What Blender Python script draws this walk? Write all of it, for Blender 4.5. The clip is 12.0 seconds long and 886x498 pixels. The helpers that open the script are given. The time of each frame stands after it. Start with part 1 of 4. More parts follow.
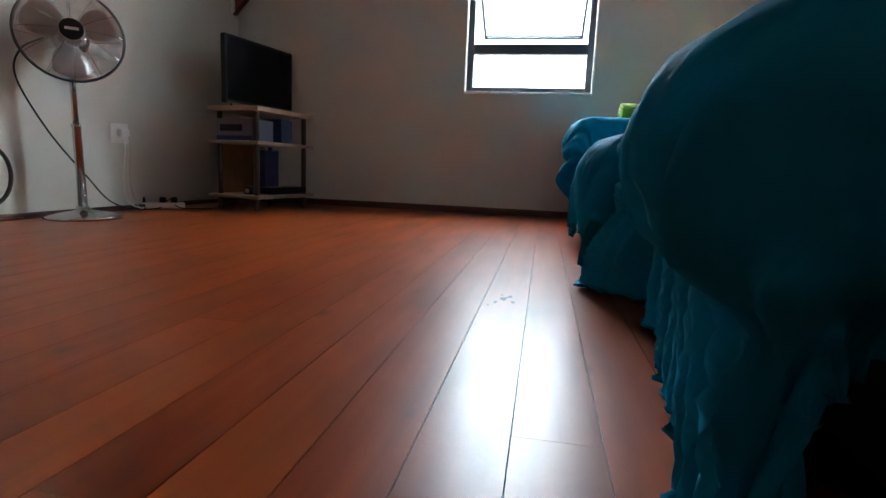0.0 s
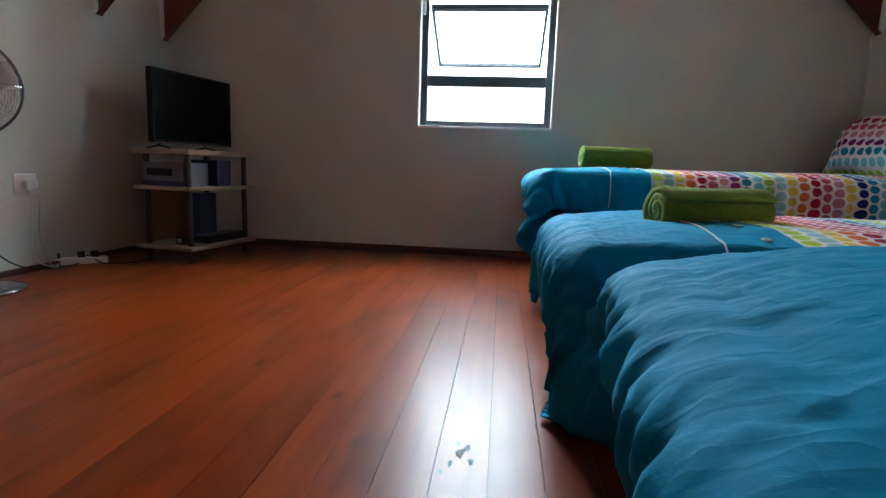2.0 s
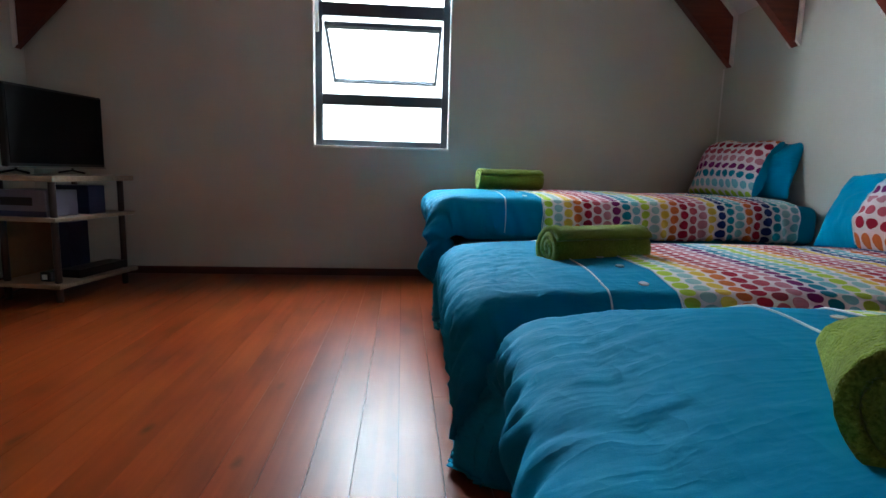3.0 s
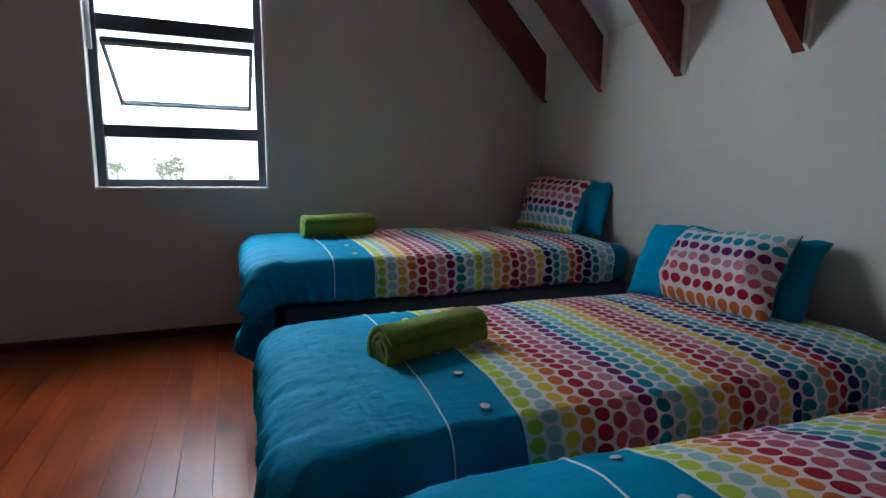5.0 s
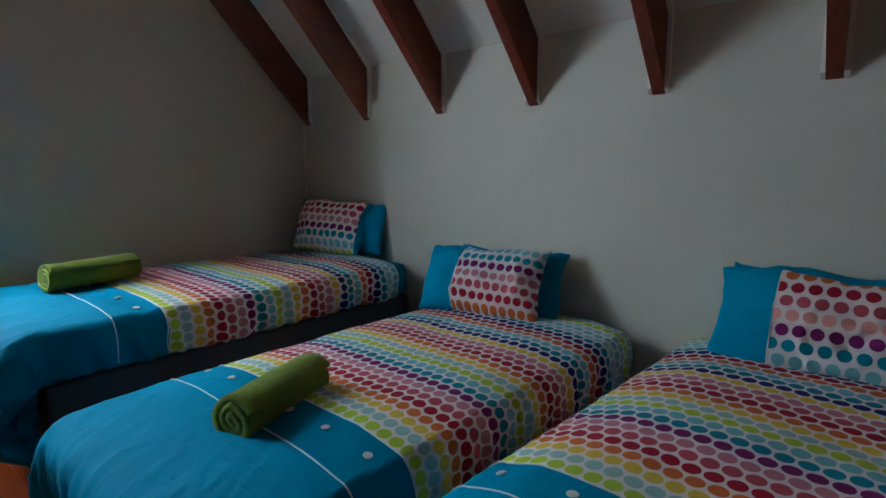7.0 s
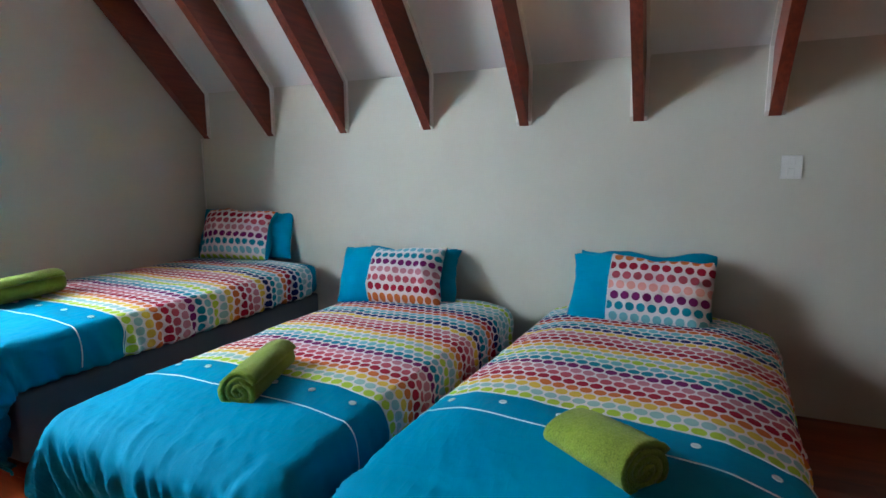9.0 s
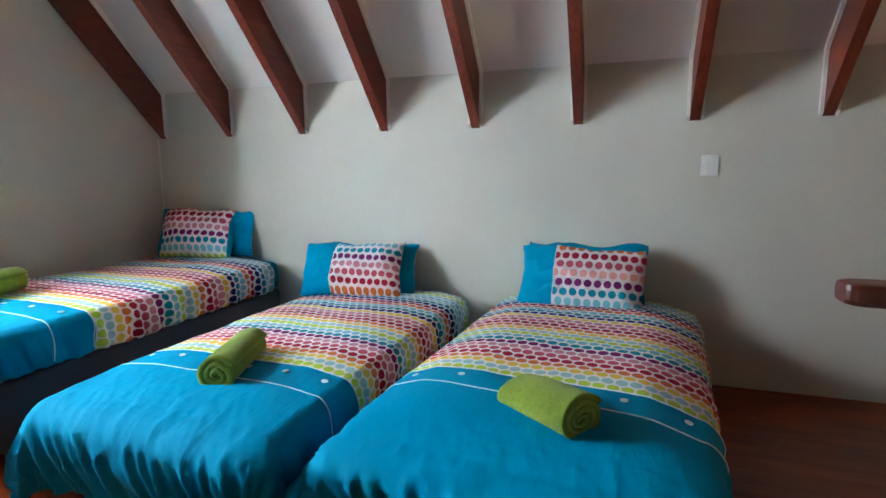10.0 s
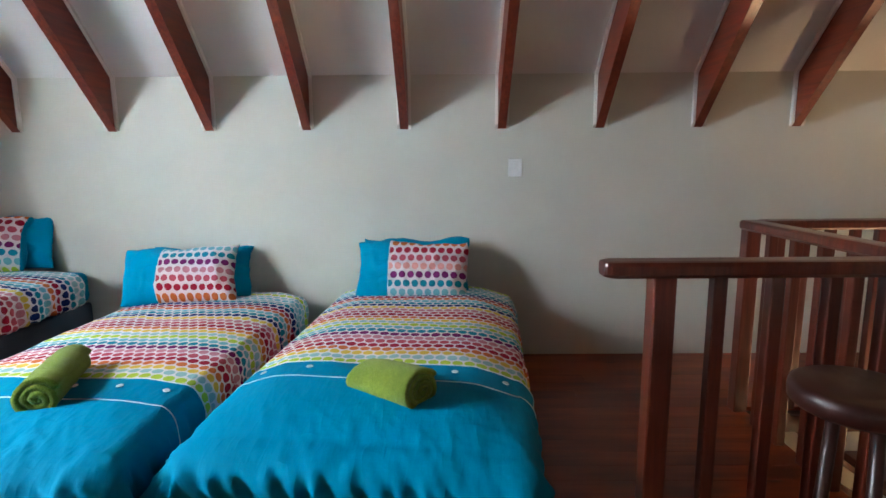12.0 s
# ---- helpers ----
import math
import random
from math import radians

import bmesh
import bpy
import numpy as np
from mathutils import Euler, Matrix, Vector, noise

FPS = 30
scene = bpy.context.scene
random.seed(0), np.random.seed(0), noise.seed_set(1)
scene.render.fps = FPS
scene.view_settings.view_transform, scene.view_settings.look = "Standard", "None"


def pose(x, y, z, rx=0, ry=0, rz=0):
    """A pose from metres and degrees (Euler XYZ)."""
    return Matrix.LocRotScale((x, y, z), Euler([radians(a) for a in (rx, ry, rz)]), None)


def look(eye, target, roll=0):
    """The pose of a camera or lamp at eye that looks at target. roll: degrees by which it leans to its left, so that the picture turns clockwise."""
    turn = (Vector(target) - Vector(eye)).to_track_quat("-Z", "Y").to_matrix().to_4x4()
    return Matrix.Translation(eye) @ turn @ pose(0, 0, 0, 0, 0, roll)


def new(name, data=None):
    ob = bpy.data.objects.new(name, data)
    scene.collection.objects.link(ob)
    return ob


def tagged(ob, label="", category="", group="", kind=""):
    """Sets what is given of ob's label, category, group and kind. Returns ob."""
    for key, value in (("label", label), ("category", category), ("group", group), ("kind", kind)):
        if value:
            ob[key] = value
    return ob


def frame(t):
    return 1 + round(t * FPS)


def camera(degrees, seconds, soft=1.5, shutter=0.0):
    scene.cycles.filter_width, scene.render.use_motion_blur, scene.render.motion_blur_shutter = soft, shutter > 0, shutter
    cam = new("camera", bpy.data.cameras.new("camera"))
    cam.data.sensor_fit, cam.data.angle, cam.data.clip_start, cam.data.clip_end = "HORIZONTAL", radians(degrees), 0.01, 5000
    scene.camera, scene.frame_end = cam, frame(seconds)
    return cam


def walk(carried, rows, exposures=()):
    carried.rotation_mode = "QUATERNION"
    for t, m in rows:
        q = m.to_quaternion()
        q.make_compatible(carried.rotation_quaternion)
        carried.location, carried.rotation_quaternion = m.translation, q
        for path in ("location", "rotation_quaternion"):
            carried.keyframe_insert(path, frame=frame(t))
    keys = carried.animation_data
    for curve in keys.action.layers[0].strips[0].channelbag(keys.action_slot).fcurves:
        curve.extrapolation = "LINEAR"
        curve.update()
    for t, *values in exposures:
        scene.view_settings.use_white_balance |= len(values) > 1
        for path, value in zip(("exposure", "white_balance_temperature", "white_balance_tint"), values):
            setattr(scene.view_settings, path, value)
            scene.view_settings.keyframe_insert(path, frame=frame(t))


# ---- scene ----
cam = camera(79.6, 12.0)
PATH = [
    (0, (0.877, 1.197, 0.301), (0.522, 3.143, 0.006), 2.41),
    (0.5, (0.836, 1.279, 0.379), (0.498, 3.228, 0.080), 2.47),
    (1, (0.835, 1.330, 0.478), (0.528, 3.284, 0.182), 2.29),
    (1.5, (0.827, 1.378, 0.538), (0.564, 3.338, 0.244), 2.23),
    (2, (0.859, 1.450, 0.565), (0.650, 3.417, 0.271), 1.98),
    (2.5, (0.841, 1.462, 0.635), (0.818, 3.441, 0.353), 1.75),
    (3, (0.860, 1.466, 0.694), (1.015, 3.439, 0.410), 1.55),
    (5, (0.948, 1.703, 0.966), (1.682, 3.540, 0.670), 0.76),
    (5.5, (0.967, 1.785, 1.084), (1.872, 3.542, 0.778), 0.46),
    (6, (0.907, 1.819, 1.106), (2.021, 3.454, 0.810), 0.30),
    (6.5, (0.766, 1.822, 1.132), (2.131, 3.251, 0.825), -0.19),
    (7, (0.655, 1.834, 1.109), (2.187, 3.088, 0.821), 0.00),
    (9, (0.073, 1.788, 1.185), (1.883, 2.588, 0.894), -0.37),
    (9.5, (-0.030, 1.742, 1.179), (1.823, 2.436, 0.891), -0.44),
    (10, (-0.124, 1.740, 1.176), (1.750, 2.375, 0.886), -0.49),
    (10.5, (-0.187, 1.786, 1.179), (1.711, 2.346, 0.890), -0.51),
    (11, (-0.238, 1.779, 1.174), (1.698, 2.187, 0.885), -0.71),
    (11.5, (-0.282, 1.778, 1.186), (1.688, 1.960, 0.889), -0.52),
    (12, (-0.305, 1.740, 1.211), (1.670, 1.754, 0.899), -0.43),
]
EXPOSURES = [(0, 0.34, 5950, 7), (2.5, 0.12, 5900, 7), (5.0, -0.75, 5850, 7), (5.5, -1.05, 5850, 7), (6.1, -1.12, 5800, 6), (7, -0.86, 5850, 5), (9, 0.33, 5950, 6), (12, 0.82, 6000, 7)]
walk(cam, [(t, look(eye, target, roll)) for t, eye, target, roll in PATH], EXPOSURES)

# ---- world, daylight, lamps ----
world = bpy.data.worlds.new("world")
scene.world = world
world.use_nodes = True
wn = world.node_tree
sky = wn.nodes.new("ShaderNodeTexSky")
sky.sky_type = "NISHITA"
sky.sun_disc = False
sky.sun_elevation, sky.sun_rotation = radians(48), radians(200)
sky.air_density, sky.dust_density = 1.0, 4.0
wn.nodes["Background"].inputs["Strength"].default_value = 0.15
wn.links.new(sky.outputs[0], wn.nodes["Background"].inputs["Color"])


def lamp(name, kind, energy, m, color=(1, 1, 1), size=(1, 1), angle=None):
    d = bpy.data.lights.new(name, kind)
    d.energy, d.color = energy, color
    if kind == "AREA":
        d.shape, d.size, d.size_y = "RECTANGLE", size[0], size[1]
    if kind == "POINT":
        d.shadow_soft_size = size[0]
    if kind == "SUN":
        d.angle = radians(angle)
    ob = new(name, d)
    ob.matrix_world = m
    return ob


# overcast sun, behind the house
lamp("sun", "SUN", 5.0, look((0, -10, 11), (0, 0, 0)), (1.0, 0.95, 0.88), angle=12)
# the bright sky seen through the gable window
lamp("window_daylight", "AREA", 560, look((0.10, 5.74, 2.58), (0.10, 3.2, 2.58)), (0.90, 0.96, 1.0), (2.9, 2.6))
# unseen lamp assumed in the room below, raised as warm fill up the stairs
lamp("downstairs_fill_lamp", "POINT", 170, pose(1.5, -1.6, -1.0), (1.0, 0.64, 0.34), (0.15, 0.15))

# ---- materials ----


def material(name, build):
    m = bpy.data.materials.new(name)
    m.use_nodes = True
    nt = m.node_tree
    b = nt.nodes["Principled BSDF"]
    build(nt, b)
    return m


def node(nt, kind, **values):
    n = nt.nodes.new(kind)
    for k, v in values.items():
        n.inputs[k.replace("_", " ")].default_value = v
    return n


def math_node(nt, op, a, b=None, clamp=False):
    n = nt.nodes.new("ShaderNodeMath")
    n.operation, n.use_clamp = op, clamp
    for i, v in enumerate((a, b)):
        if v is None:
            continue
        if isinstance(v, (int, float)):
            n.inputs[i].default_value = v
        else:
            nt.links.new(v, n.inputs[i])
    return n.outputs[0]


def ramp(nt, fac, stops, mode="LINEAR"):
    n = nt.nodes.new("ShaderNodeValToRGB")
    n.color_ramp.interpolation = mode
    e = n.color_ramp.elements
    while len(e) < len(stops):
        e.new(0.5)
    for i, (p, c) in enumerate(stops):
        e[i].position = p
        e[i].color = (*c, 1) if len(c) == 3 else c
    nt.links.new(fac, n.inputs[0])
    return n.outputs[0]


def mixed(nt, fac, a, b, mode="MIX"):
    n = nt.nodes.new("ShaderNodeMix")
    n.data_type, n.blend_type = "RGBA", mode
    for i, v in ((0, fac), (6, a), (7, b)):
        if isinstance(v, (int, float)):
            n.inputs[i].default_value = v
        elif isinstance(v, tuple):
            n.inputs[i].default_value = (*v, 1)
        else:
            nt.links.new(v, n.inputs[i])
    return n.outputs[2]


def coords(nt, which="Object", scale=(1, 1, 1), shift=None):
    tc = nt.nodes.new("ShaderNodeTexCoord")
    mp = nt.nodes.new("ShaderNodeMapping")
    mp.inputs["Scale"].default_value = scale
    nt.links.new(tc.outputs[which], mp.inputs["Vector"])
    if shift is not None:
        nt.links.new(shift, mp.inputs["Location"])
    return mp.outputs[0]


def noise_tex(nt, vec, scale, detail=3.0, rough=0.55):
    n = node(nt, "ShaderNodeTexNoise", Scale=scale, Detail=detail, Roughness=rough)
    nt.links.new(vec, n.inputs["Vector"])
    return n.outputs["Fac"]


def bump(nt, b, height, strength, distance):
    n = node(nt, "ShaderNodeBump", Strength=strength, Distance=distance)
    nt.links.new(height, n.inputs["Height"])
    nt.links.new(n.outputs[0], b.inputs["Normal"])


def plain(name, color, rough=0.5, metal=0.0, vary=0.12, scale=12.0, bumps=0.0, coat=0.0, which="Object"):
    def build(nt, b):
        v = coords(nt, which)
        f = noise_tex(nt, v, scale, 4)
        lo = tuple(c * (1 - vary) for c in color)
        hi = tuple(min(1, c * (1 + vary)) for c in color)
        nt.links.new(ramp(nt, f, [(0.3, lo), (0.7, hi)]), b.inputs["Base Color"])
        b.inputs["Metallic"].default_value = metal
        g = noise_tex(nt, v, scale * 3.1, 3)
        nt.links.new(math_node(nt, "ADD", math_node(nt, "MULTIPLY", g, 0.18), rough - 0.09), b.inputs["Roughness"])
        b.inputs["Coat Weight"].default_value = coat
        if bumps:
            bump(nt, b, noise_tex(nt, v, scale * 14, 3), bumps, 0.002)
    return material(name, build)


def painted_wall(name, color, vary=0.05):
    def build(nt, b):
        v = coords(nt)
        big = noise_tex(nt, v, 1.6, 4)
        fine = noise_tex(nt, v, 160, 3)
        mid = noise_tex(nt, v, 22, 4)
        c = ramp(nt, big, [(0.3, tuple(x * (1 - vary) for x in color)), (0.7, tuple(min(1, x * (1 + vary)) for x in color))])
        scuff = ramp(nt, noise_tex(nt, coords(nt, scale=(1, 1, 2.2)), 5.5, 6, 0.7), [(0.66, (0, 0, 0)), (0.78, (1, 1, 1))])
        c = mixed(nt, math_node(nt, "MULTIPLY", scuff, 0.10), c, tuple(x * 0.7 for x in color))
        nt.links.new(c, b.inputs["Base Color"])
        b.inputs["Roughness"].default_value = 0.62
        b.inputs["Specular IOR Level"].default_value = 0.35
        bump(nt, b, math_node(nt, "ADD", math_node(nt, "MULTIPLY", fine, 0.4), mid), 0.22, 0.003)
    return material(name, build)


def varnished_planks(nt, b):
    info = nt.nodes.new("ShaderNodeObjectInfo")
    comb = nt.nodes.new("ShaderNodeCombineXYZ")
    for i, k in enumerate((37.0, 53.0, 11.0)):
        nt.links.new(math_node(nt, "MULTIPLY", info.outputs["Random"], k), comb.inputs[i])
    grain = noise_tex(nt, coords(nt, scale=(16, 0.8, 16), shift=comb.outputs[0]), 2.4, 3, 0.5)
    blotch = noise_tex(nt, coords(nt, scale=(1.5, 0.55, 1), shift=comb.outputs[0]), 4.0, 2, 0.5)
    c = ramp(nt, grain, [(0.30, (0.165, 0.022, 0.004)), (0.5, (0.205, 0.032, 0.006)), (0.70, (0.25, 0.045, 0.008))])
    c = mixed(nt, 1.0, c, ramp(nt, blotch, [(0.30, (0.42, 0.34, 0.32)), (0.45, (0.80, 0.76, 0.75)), (0.66, (1.1, 1.12, 1.12))]), "MULTIPLY")
    c = mixed(nt, ramp(nt, noise_tex(nt, coords(nt, scale=(1, 0.5, 1)), 2.2, 2), [(0.42, (0, 0, 0)), (0.7, (0.5, 0.5, 0.5))]), c, (0.34, 0.078, 0.012))
    per = ramp(nt, info.outputs["Random"], [(0.0, (0.88, 0.86, 0.85)), (1.0, (1.0, 1.0, 1.0))])
    c = mixed(nt, 1.0, c, per, "MULTIPLY")
    # knots
    vor = node(nt, "ShaderNodeTexVoronoi", Scale=1.0, Randomness=1.0)
    nt.links.new(coords(nt, scale=(8.0, 3.6, 1), shift=comb.outputs[0]), vor.inputs["Vector"])
    wob = noise_tex(nt, coords(nt, shift=comb.outputs[0]), 40, 2)
    kd = math_node(nt, "ADD", vor.outputs["Distance"], math_node(nt, "MULTIPLY", wob, 0.08))
    pick = nt.nodes.new("ShaderNodeSeparateColor")
    nt.links.new(vor.outputs["Color"], pick.inputs[0])
    some = math_node(nt, "GREATER_THAN", pick.outputs[0], 0.60)
    knot = math_node(nt, "MULTIPLY", ramp(nt, kd, [(0.08, (1, 1, 1)), (0.20, (0, 0, 0))]), some)
    c = mixed(nt, math_node(nt, "MULTIPLY", knot, 0.8), c, (0.03, 0.009, 0.004))
    nt.links.new(c, b.inputs["Base Color"])
    worn = ramp(nt, noise_tex(nt, coords(nt, scale=(5.0, 0.8, 1)), 2.5, 2, 0.5), [(0.32, (0.275, 0.275, 0.275)), (0.68, (0.30, 0.30, 0.30))])
    # thin scuffs along the boards break the shine
    scuff = ramp(nt, noise_tex(nt, coords(nt, scale=(60, 2.2, 1)), 2.0, 3, 0.6), [(0.55, (0, 0, 0)), (0.75, (1, 1, 1))])
    nt.links.new(math_node(nt, "ADD", worn, math_node(nt, "MULTIPLY", scuff, 0.012)), b.inputs["Roughness"])
    swell = noise_tex(nt, coords(nt, scale=(7, 1.2, 1), shift=comb.outputs[0]), 2.0, 1)
    bump(nt, b, math_node(nt, "ADD", math_node(nt, "MULTIPLY", grain, 0.04), math_node(nt, "MULTIPLY", swell, 0.8)), 0.03, 0.0025)
    b.inputs["Specular IOR Level"].default_value = 0.24


def stained_wood(name, dark, light, rough=0.35, axis=2, coat=0.2):
    def build(nt, b):
        sc = [22, 22, 22]
        sc[axis] = 1.3
        info = nt.nodes.new("ShaderNodeObjectInfo")
        comb = nt.nodes.new("ShaderNodeCombineXYZ")
        for i, k in enumerate((31.0, 17.0, 23.0)):
            nt.links.new(math_node(nt, "MULTIPLY", info.outputs["Random"], k), comb.inputs[i])
        g = noise_tex(nt, coords(nt, scale=tuple(sc), shift=comb.outputs[0]), 2.2, 6, 0.62)
        c = ramp(nt, g, [(0.3, dark), (0.7, light)])
        blot = noise_tex(nt, coords(nt, shift=comb.outputs[0]), 2.5, 3)
        c = mixed(nt, 1.0, c, ramp(nt, blot, [(0.3, (0.75, 0.72, 0.7)), (0.7, (1.15, 1.15, 1.15))]), "MULTIPLY")
        nt.links.new(c, b.inputs["Base Color"])
        nt.links.new(math_node(nt, "ADD", math_node(nt, "MULTIPLY", g, 0.2), rough - 0.1), b.inputs["Roughness"])
        b.inputs["Coat Weight"].default_value = coat
        b.inputs["Coat Roughness"].default_value = 0.25
        bump(nt, b, g, 0.12, 0.002)
    return material(name, build)


def cloth(nt, b, color_out, rough=0.8, sheen=0.0):
    nt.links.new(color_out, b.inputs["Base Color"])
    b.inputs["Roughness"].default_value = rough
    b.inputs["Specular IOR Level"].default_value = 0.10
    b.inputs["Sheen Weight"].default_value = sheen
    b.inputs["Sheen Roughness"].default_value = 0.4


TEAL = (0.002, 0.215, 0.37)
DOT_COLOURS = {
    "lime": (0.40, 0.55, 0.05), "mist": (0.30, 0.50, 0.52), "yellow": (0.66, 0.47, 0.07), "orange": (0.56, 0.15, 0.04),
    "crimson": (0.31, 0.010, 0.035), "coral": (0.42, 0.075, 0.11), "mauve": (0.48, 0.20, 0.25), "purple": (0.16, 0.012, 0.12),
    "teal": (0.01, 0.22, 0.32), "sky": (0.18, 0.45, 0.52), "navy": (0.010, 0.025, 0.14), "pink": (0.72, 0.33, 0.30),
}


def weave(nt, b, tint):
    """Fine threads and soft creases on a cloth, laid out by its own metres."""
    uv = coords(nt, "UV")
    fine = noise_tex(nt, uv, 900, 2)
    crease = noise_tex(nt, coords(nt, "UV", (1, 1.6, 1)), 16, 5, 0.6)
    shade = ramp(nt, noise_tex(nt, uv, 5, 4), [(0.3, (0.90, 0.91, 0.92)), (0.7, (1.08, 1.07, 1.06))])
    c = mixed(nt, 1.0, tint, shade, "MULTIPLY")
    ridge = None
    for sc, k in (((2.2, 7.0, 1), 3.0), ((5.5, 2.6, 1), 2.4)):
        n = noise_tex(nt, coords(nt, "UV", sc), k, 2, 0.5)
        r = math_node(nt, "SUBTRACT", 1.0, math_node(nt, "MULTIPLY", math_node(nt, "ABSOLUTE", math_node(nt, "SUBTRACT", n, 0.5)), 9.0), True)
        ridge = r if ridge is None else math_node(nt, "ADD", ridge, r)
    bump(nt, b, math_node(nt, "ADD", math_node(nt, "MULTIPLY", fine, 0.05), math_node(nt, "ADD", math_node(nt, "MULTIPLY", crease, 0.6), math_node(nt, "MULTIPLY", ridge, 0.35))), 0.4, 0.006)
    return c


def dotted(name, colours, start, p_col=0.0445, pitch=0.0455, radius=0.0202, ground=(0.78, 0.73, 0.76), along=0, back=TEAL, flip=False):
    """Print of round dots in close-packed columns, one colour a column; before `start` the cloth is plain teal."""
    def build(nt, b):
        tc = nt.nodes.new("ShaderNodeTexCoord")
        sep = nt.nodes.new("ShaderNodeSeparateXYZ")
        nt.links.new(tc.outputs["UV"], sep.inputs[0])
        u, v = (sep.outputs[0], sep.outputs[1]) if along == 0 else (sep.outputs[1], sep.outputs[0])
        q = math_node(nt, "DIVIDE", math_node(nt, "SUBTRACT", u, start), p_col)
        col = math_node(nt, "FLOOR", q)
        du = math_node(nt, "MULTIPLY", math_node(nt, "SUBTRACT", math_node(nt, "SUBTRACT", q, col), 0.5), p_col)
        half = math_node(nt, "MULTIPLY", math_node(nt, "FLOORED_MODULO", col, 2.0), 0.5)
        w = math_node(nt, "ADD", math_node(nt, "DIVIDE", v, pitch), half)
        dv = math_node(nt, "MULTIPLY", math_node(nt, "SUBTRACT", math_node(nt, "SUBTRACT", w, math_node(nt, "FLOOR", w)), 0.5), pitch)
        d = math_node(nt, "SQRT", math_node(nt, "ADD", math_node(nt, "MULTIPLY", du, du), math_node(nt, "MULTIPLY", dv, dv)))
        dot = math_node(nt, "LESS_THAN", d, radius)
        n = len(colours)
        k = math_node(nt, "DIVIDE", math_node(nt, "ADD", math_node(nt, "FLOORED_MODULO", col, float(n)), 0.5), float(n))
        ink = ramp(nt, k, [(i / n, DOT_COLOURS[c]) for i, c in enumerate(colours)], "CONSTANT")
        tinted = mixed(nt, 0.14, ground, ink)
        c = mixed(nt, dot, tinted, ink)
        if back is not None:
            c = mixed(nt, math_node(nt, "LESS_THAN", u, start), c, back)
        cloth(nt, b, weave(nt, b, c))
    return material(name, build)


def plain_cloth(name, color, sheen=0.0):
    def build(nt, b):
        cloth(nt, b, weave(nt, b, color), sheen=sheen)
    return material(name, build)


def terry(nt, b):
    v = coords(nt)
    f = noise_tex(nt, v, 260, 2, 0.6)
    big = noise_tex(nt, v, 9, 3)
    c = ramp(nt, f, [(0.3, (0.11, 0.165, 0.016)), (0.7, (0.27, 0.345, 0.055))])
    c = mixed(nt, 1.0, c, ramp(nt, big, [(0.3, (0.8, 0.8, 0.8)), (0.7, (1.15, 1.15, 1.1))]), "MULTIPLY")
    cloth(nt, b, c, 0.95, 0.15)
    bump(nt, b, f, 0.9, 0.004)


def glass_build(nt, b):
    b.inputs["Base Color"].default_value = (0.97, 0.99, 0.98, 1)
    b.inputs["Transmission Weight"].default_value = 1.0
    b.inputs["Roughness"].default_value = 0.0
    b.inputs["IOR"].default_value = 1.0
    b.inputs["Specular IOR Level"].default_value = 0.3


M_WALL = painted_wall("cream_wall_paint", (0.585, 0.58, 0.515))
M_CEIL = painted_wall("white_ceiling_paint", (0.70, 0.69, 0.67), 0.03)
M_WHITE = plain("white_bead_paint", (0.78, 0.76, 0.72), 0.5, vary=0.05)
M_FLOOR = material("varnished_pine", varnished_planks)
M_JOINT = plain("dark_joint", (0.03, 0.01, 0.006), 0.8)
M_RAFTER = stained_wood("rafter_stain", (0.10, 0.014, 0.007), (0.21, 0.035, 0.015), 0.42, 0)
M_RAIL = stained_wood("rail_stain", (0.055, 0.008, 0.005), (0.13, 0.022, 0.010), 0.33, 2, 0.4)
M_SKIRT = stained_wood("skirting_stain", (0.04, 0.010, 0.006), (0.08, 0.018, 0.01), 0.4, 0)
M_SEAT = stained_wood("stool_stain", (0.022, 0.006, 0.005), (0.045, 0.011, 0.008), 0.36, 0, 0.25)
M_ALU = plain("charcoal_aluminium", (0.06, 0.075, 0.095), 0.4, 0.3, 0.1, 20)
M_GLASS = material("window_glass", glass_build)
M_TEAL = plain_cloth("teal_cotton", TEAL)
M_BASE = plain_cloth("grey_base_fabric", (0.10, 0.12, 0.15))
M_STITCH = plain_cloth("white_piping", (0.72, 0.74, 0.76))
M_BUTTON = plain("pearl_button", (0.78, 0.8, 0.8), 0.25, vary=0.05, coat=0.5)
M_TOWEL = material("green_terry", terry)
M_CHROME = plain("chrome", (0.62, 0.62, 0.63), 0.16, 1.0, 0.05, 30)
M_BLACK = plain("black_plastic", (0.012, 0.012, 0.014), 0.42)
M_SCREEN = plain("dark_screen", (0.006, 0.006, 0.008), 0.22, vary=0.05)
M_BLADE = plain("fan_blade_metal", (0.50, 0.50, 0.50), 0.32, 1.0, 0.06, 20)
M_BOARD = stained_wood("pale_board", (0.24, 0.18, 0.12), (0.38, 0.29, 0.20), 0.5, 0, 0.0)
M_POST = stained_wood("dark_post", (0.022, 0.010, 0.008), (0.05, 0.02, 0.014), 0.4, 2)
M_PLASTIC = plain("white_plastic", (0.74, 0.75, 0.74), 0.35, vary=0.04)
M_CARTON = plain("printed_carton", (0.15, 0.145, 0.20), 0.6)
M_NAVY = plain("navy_box", (0.012, 0.018, 0.075), 0.45)
M_KRAFT = plain("brown_board", (0.30, 0.15, 0.06), 0.7)
M_TREAD = stained_wood("tread_stain", (0.05, 0.010, 0.006), (0.11, 0.02, 0.01), 0.35, 0, 0.3)
M_TILE = plain("cream_tile", (0.70, 0.68, 0.60), 0.35, vary=0.05)
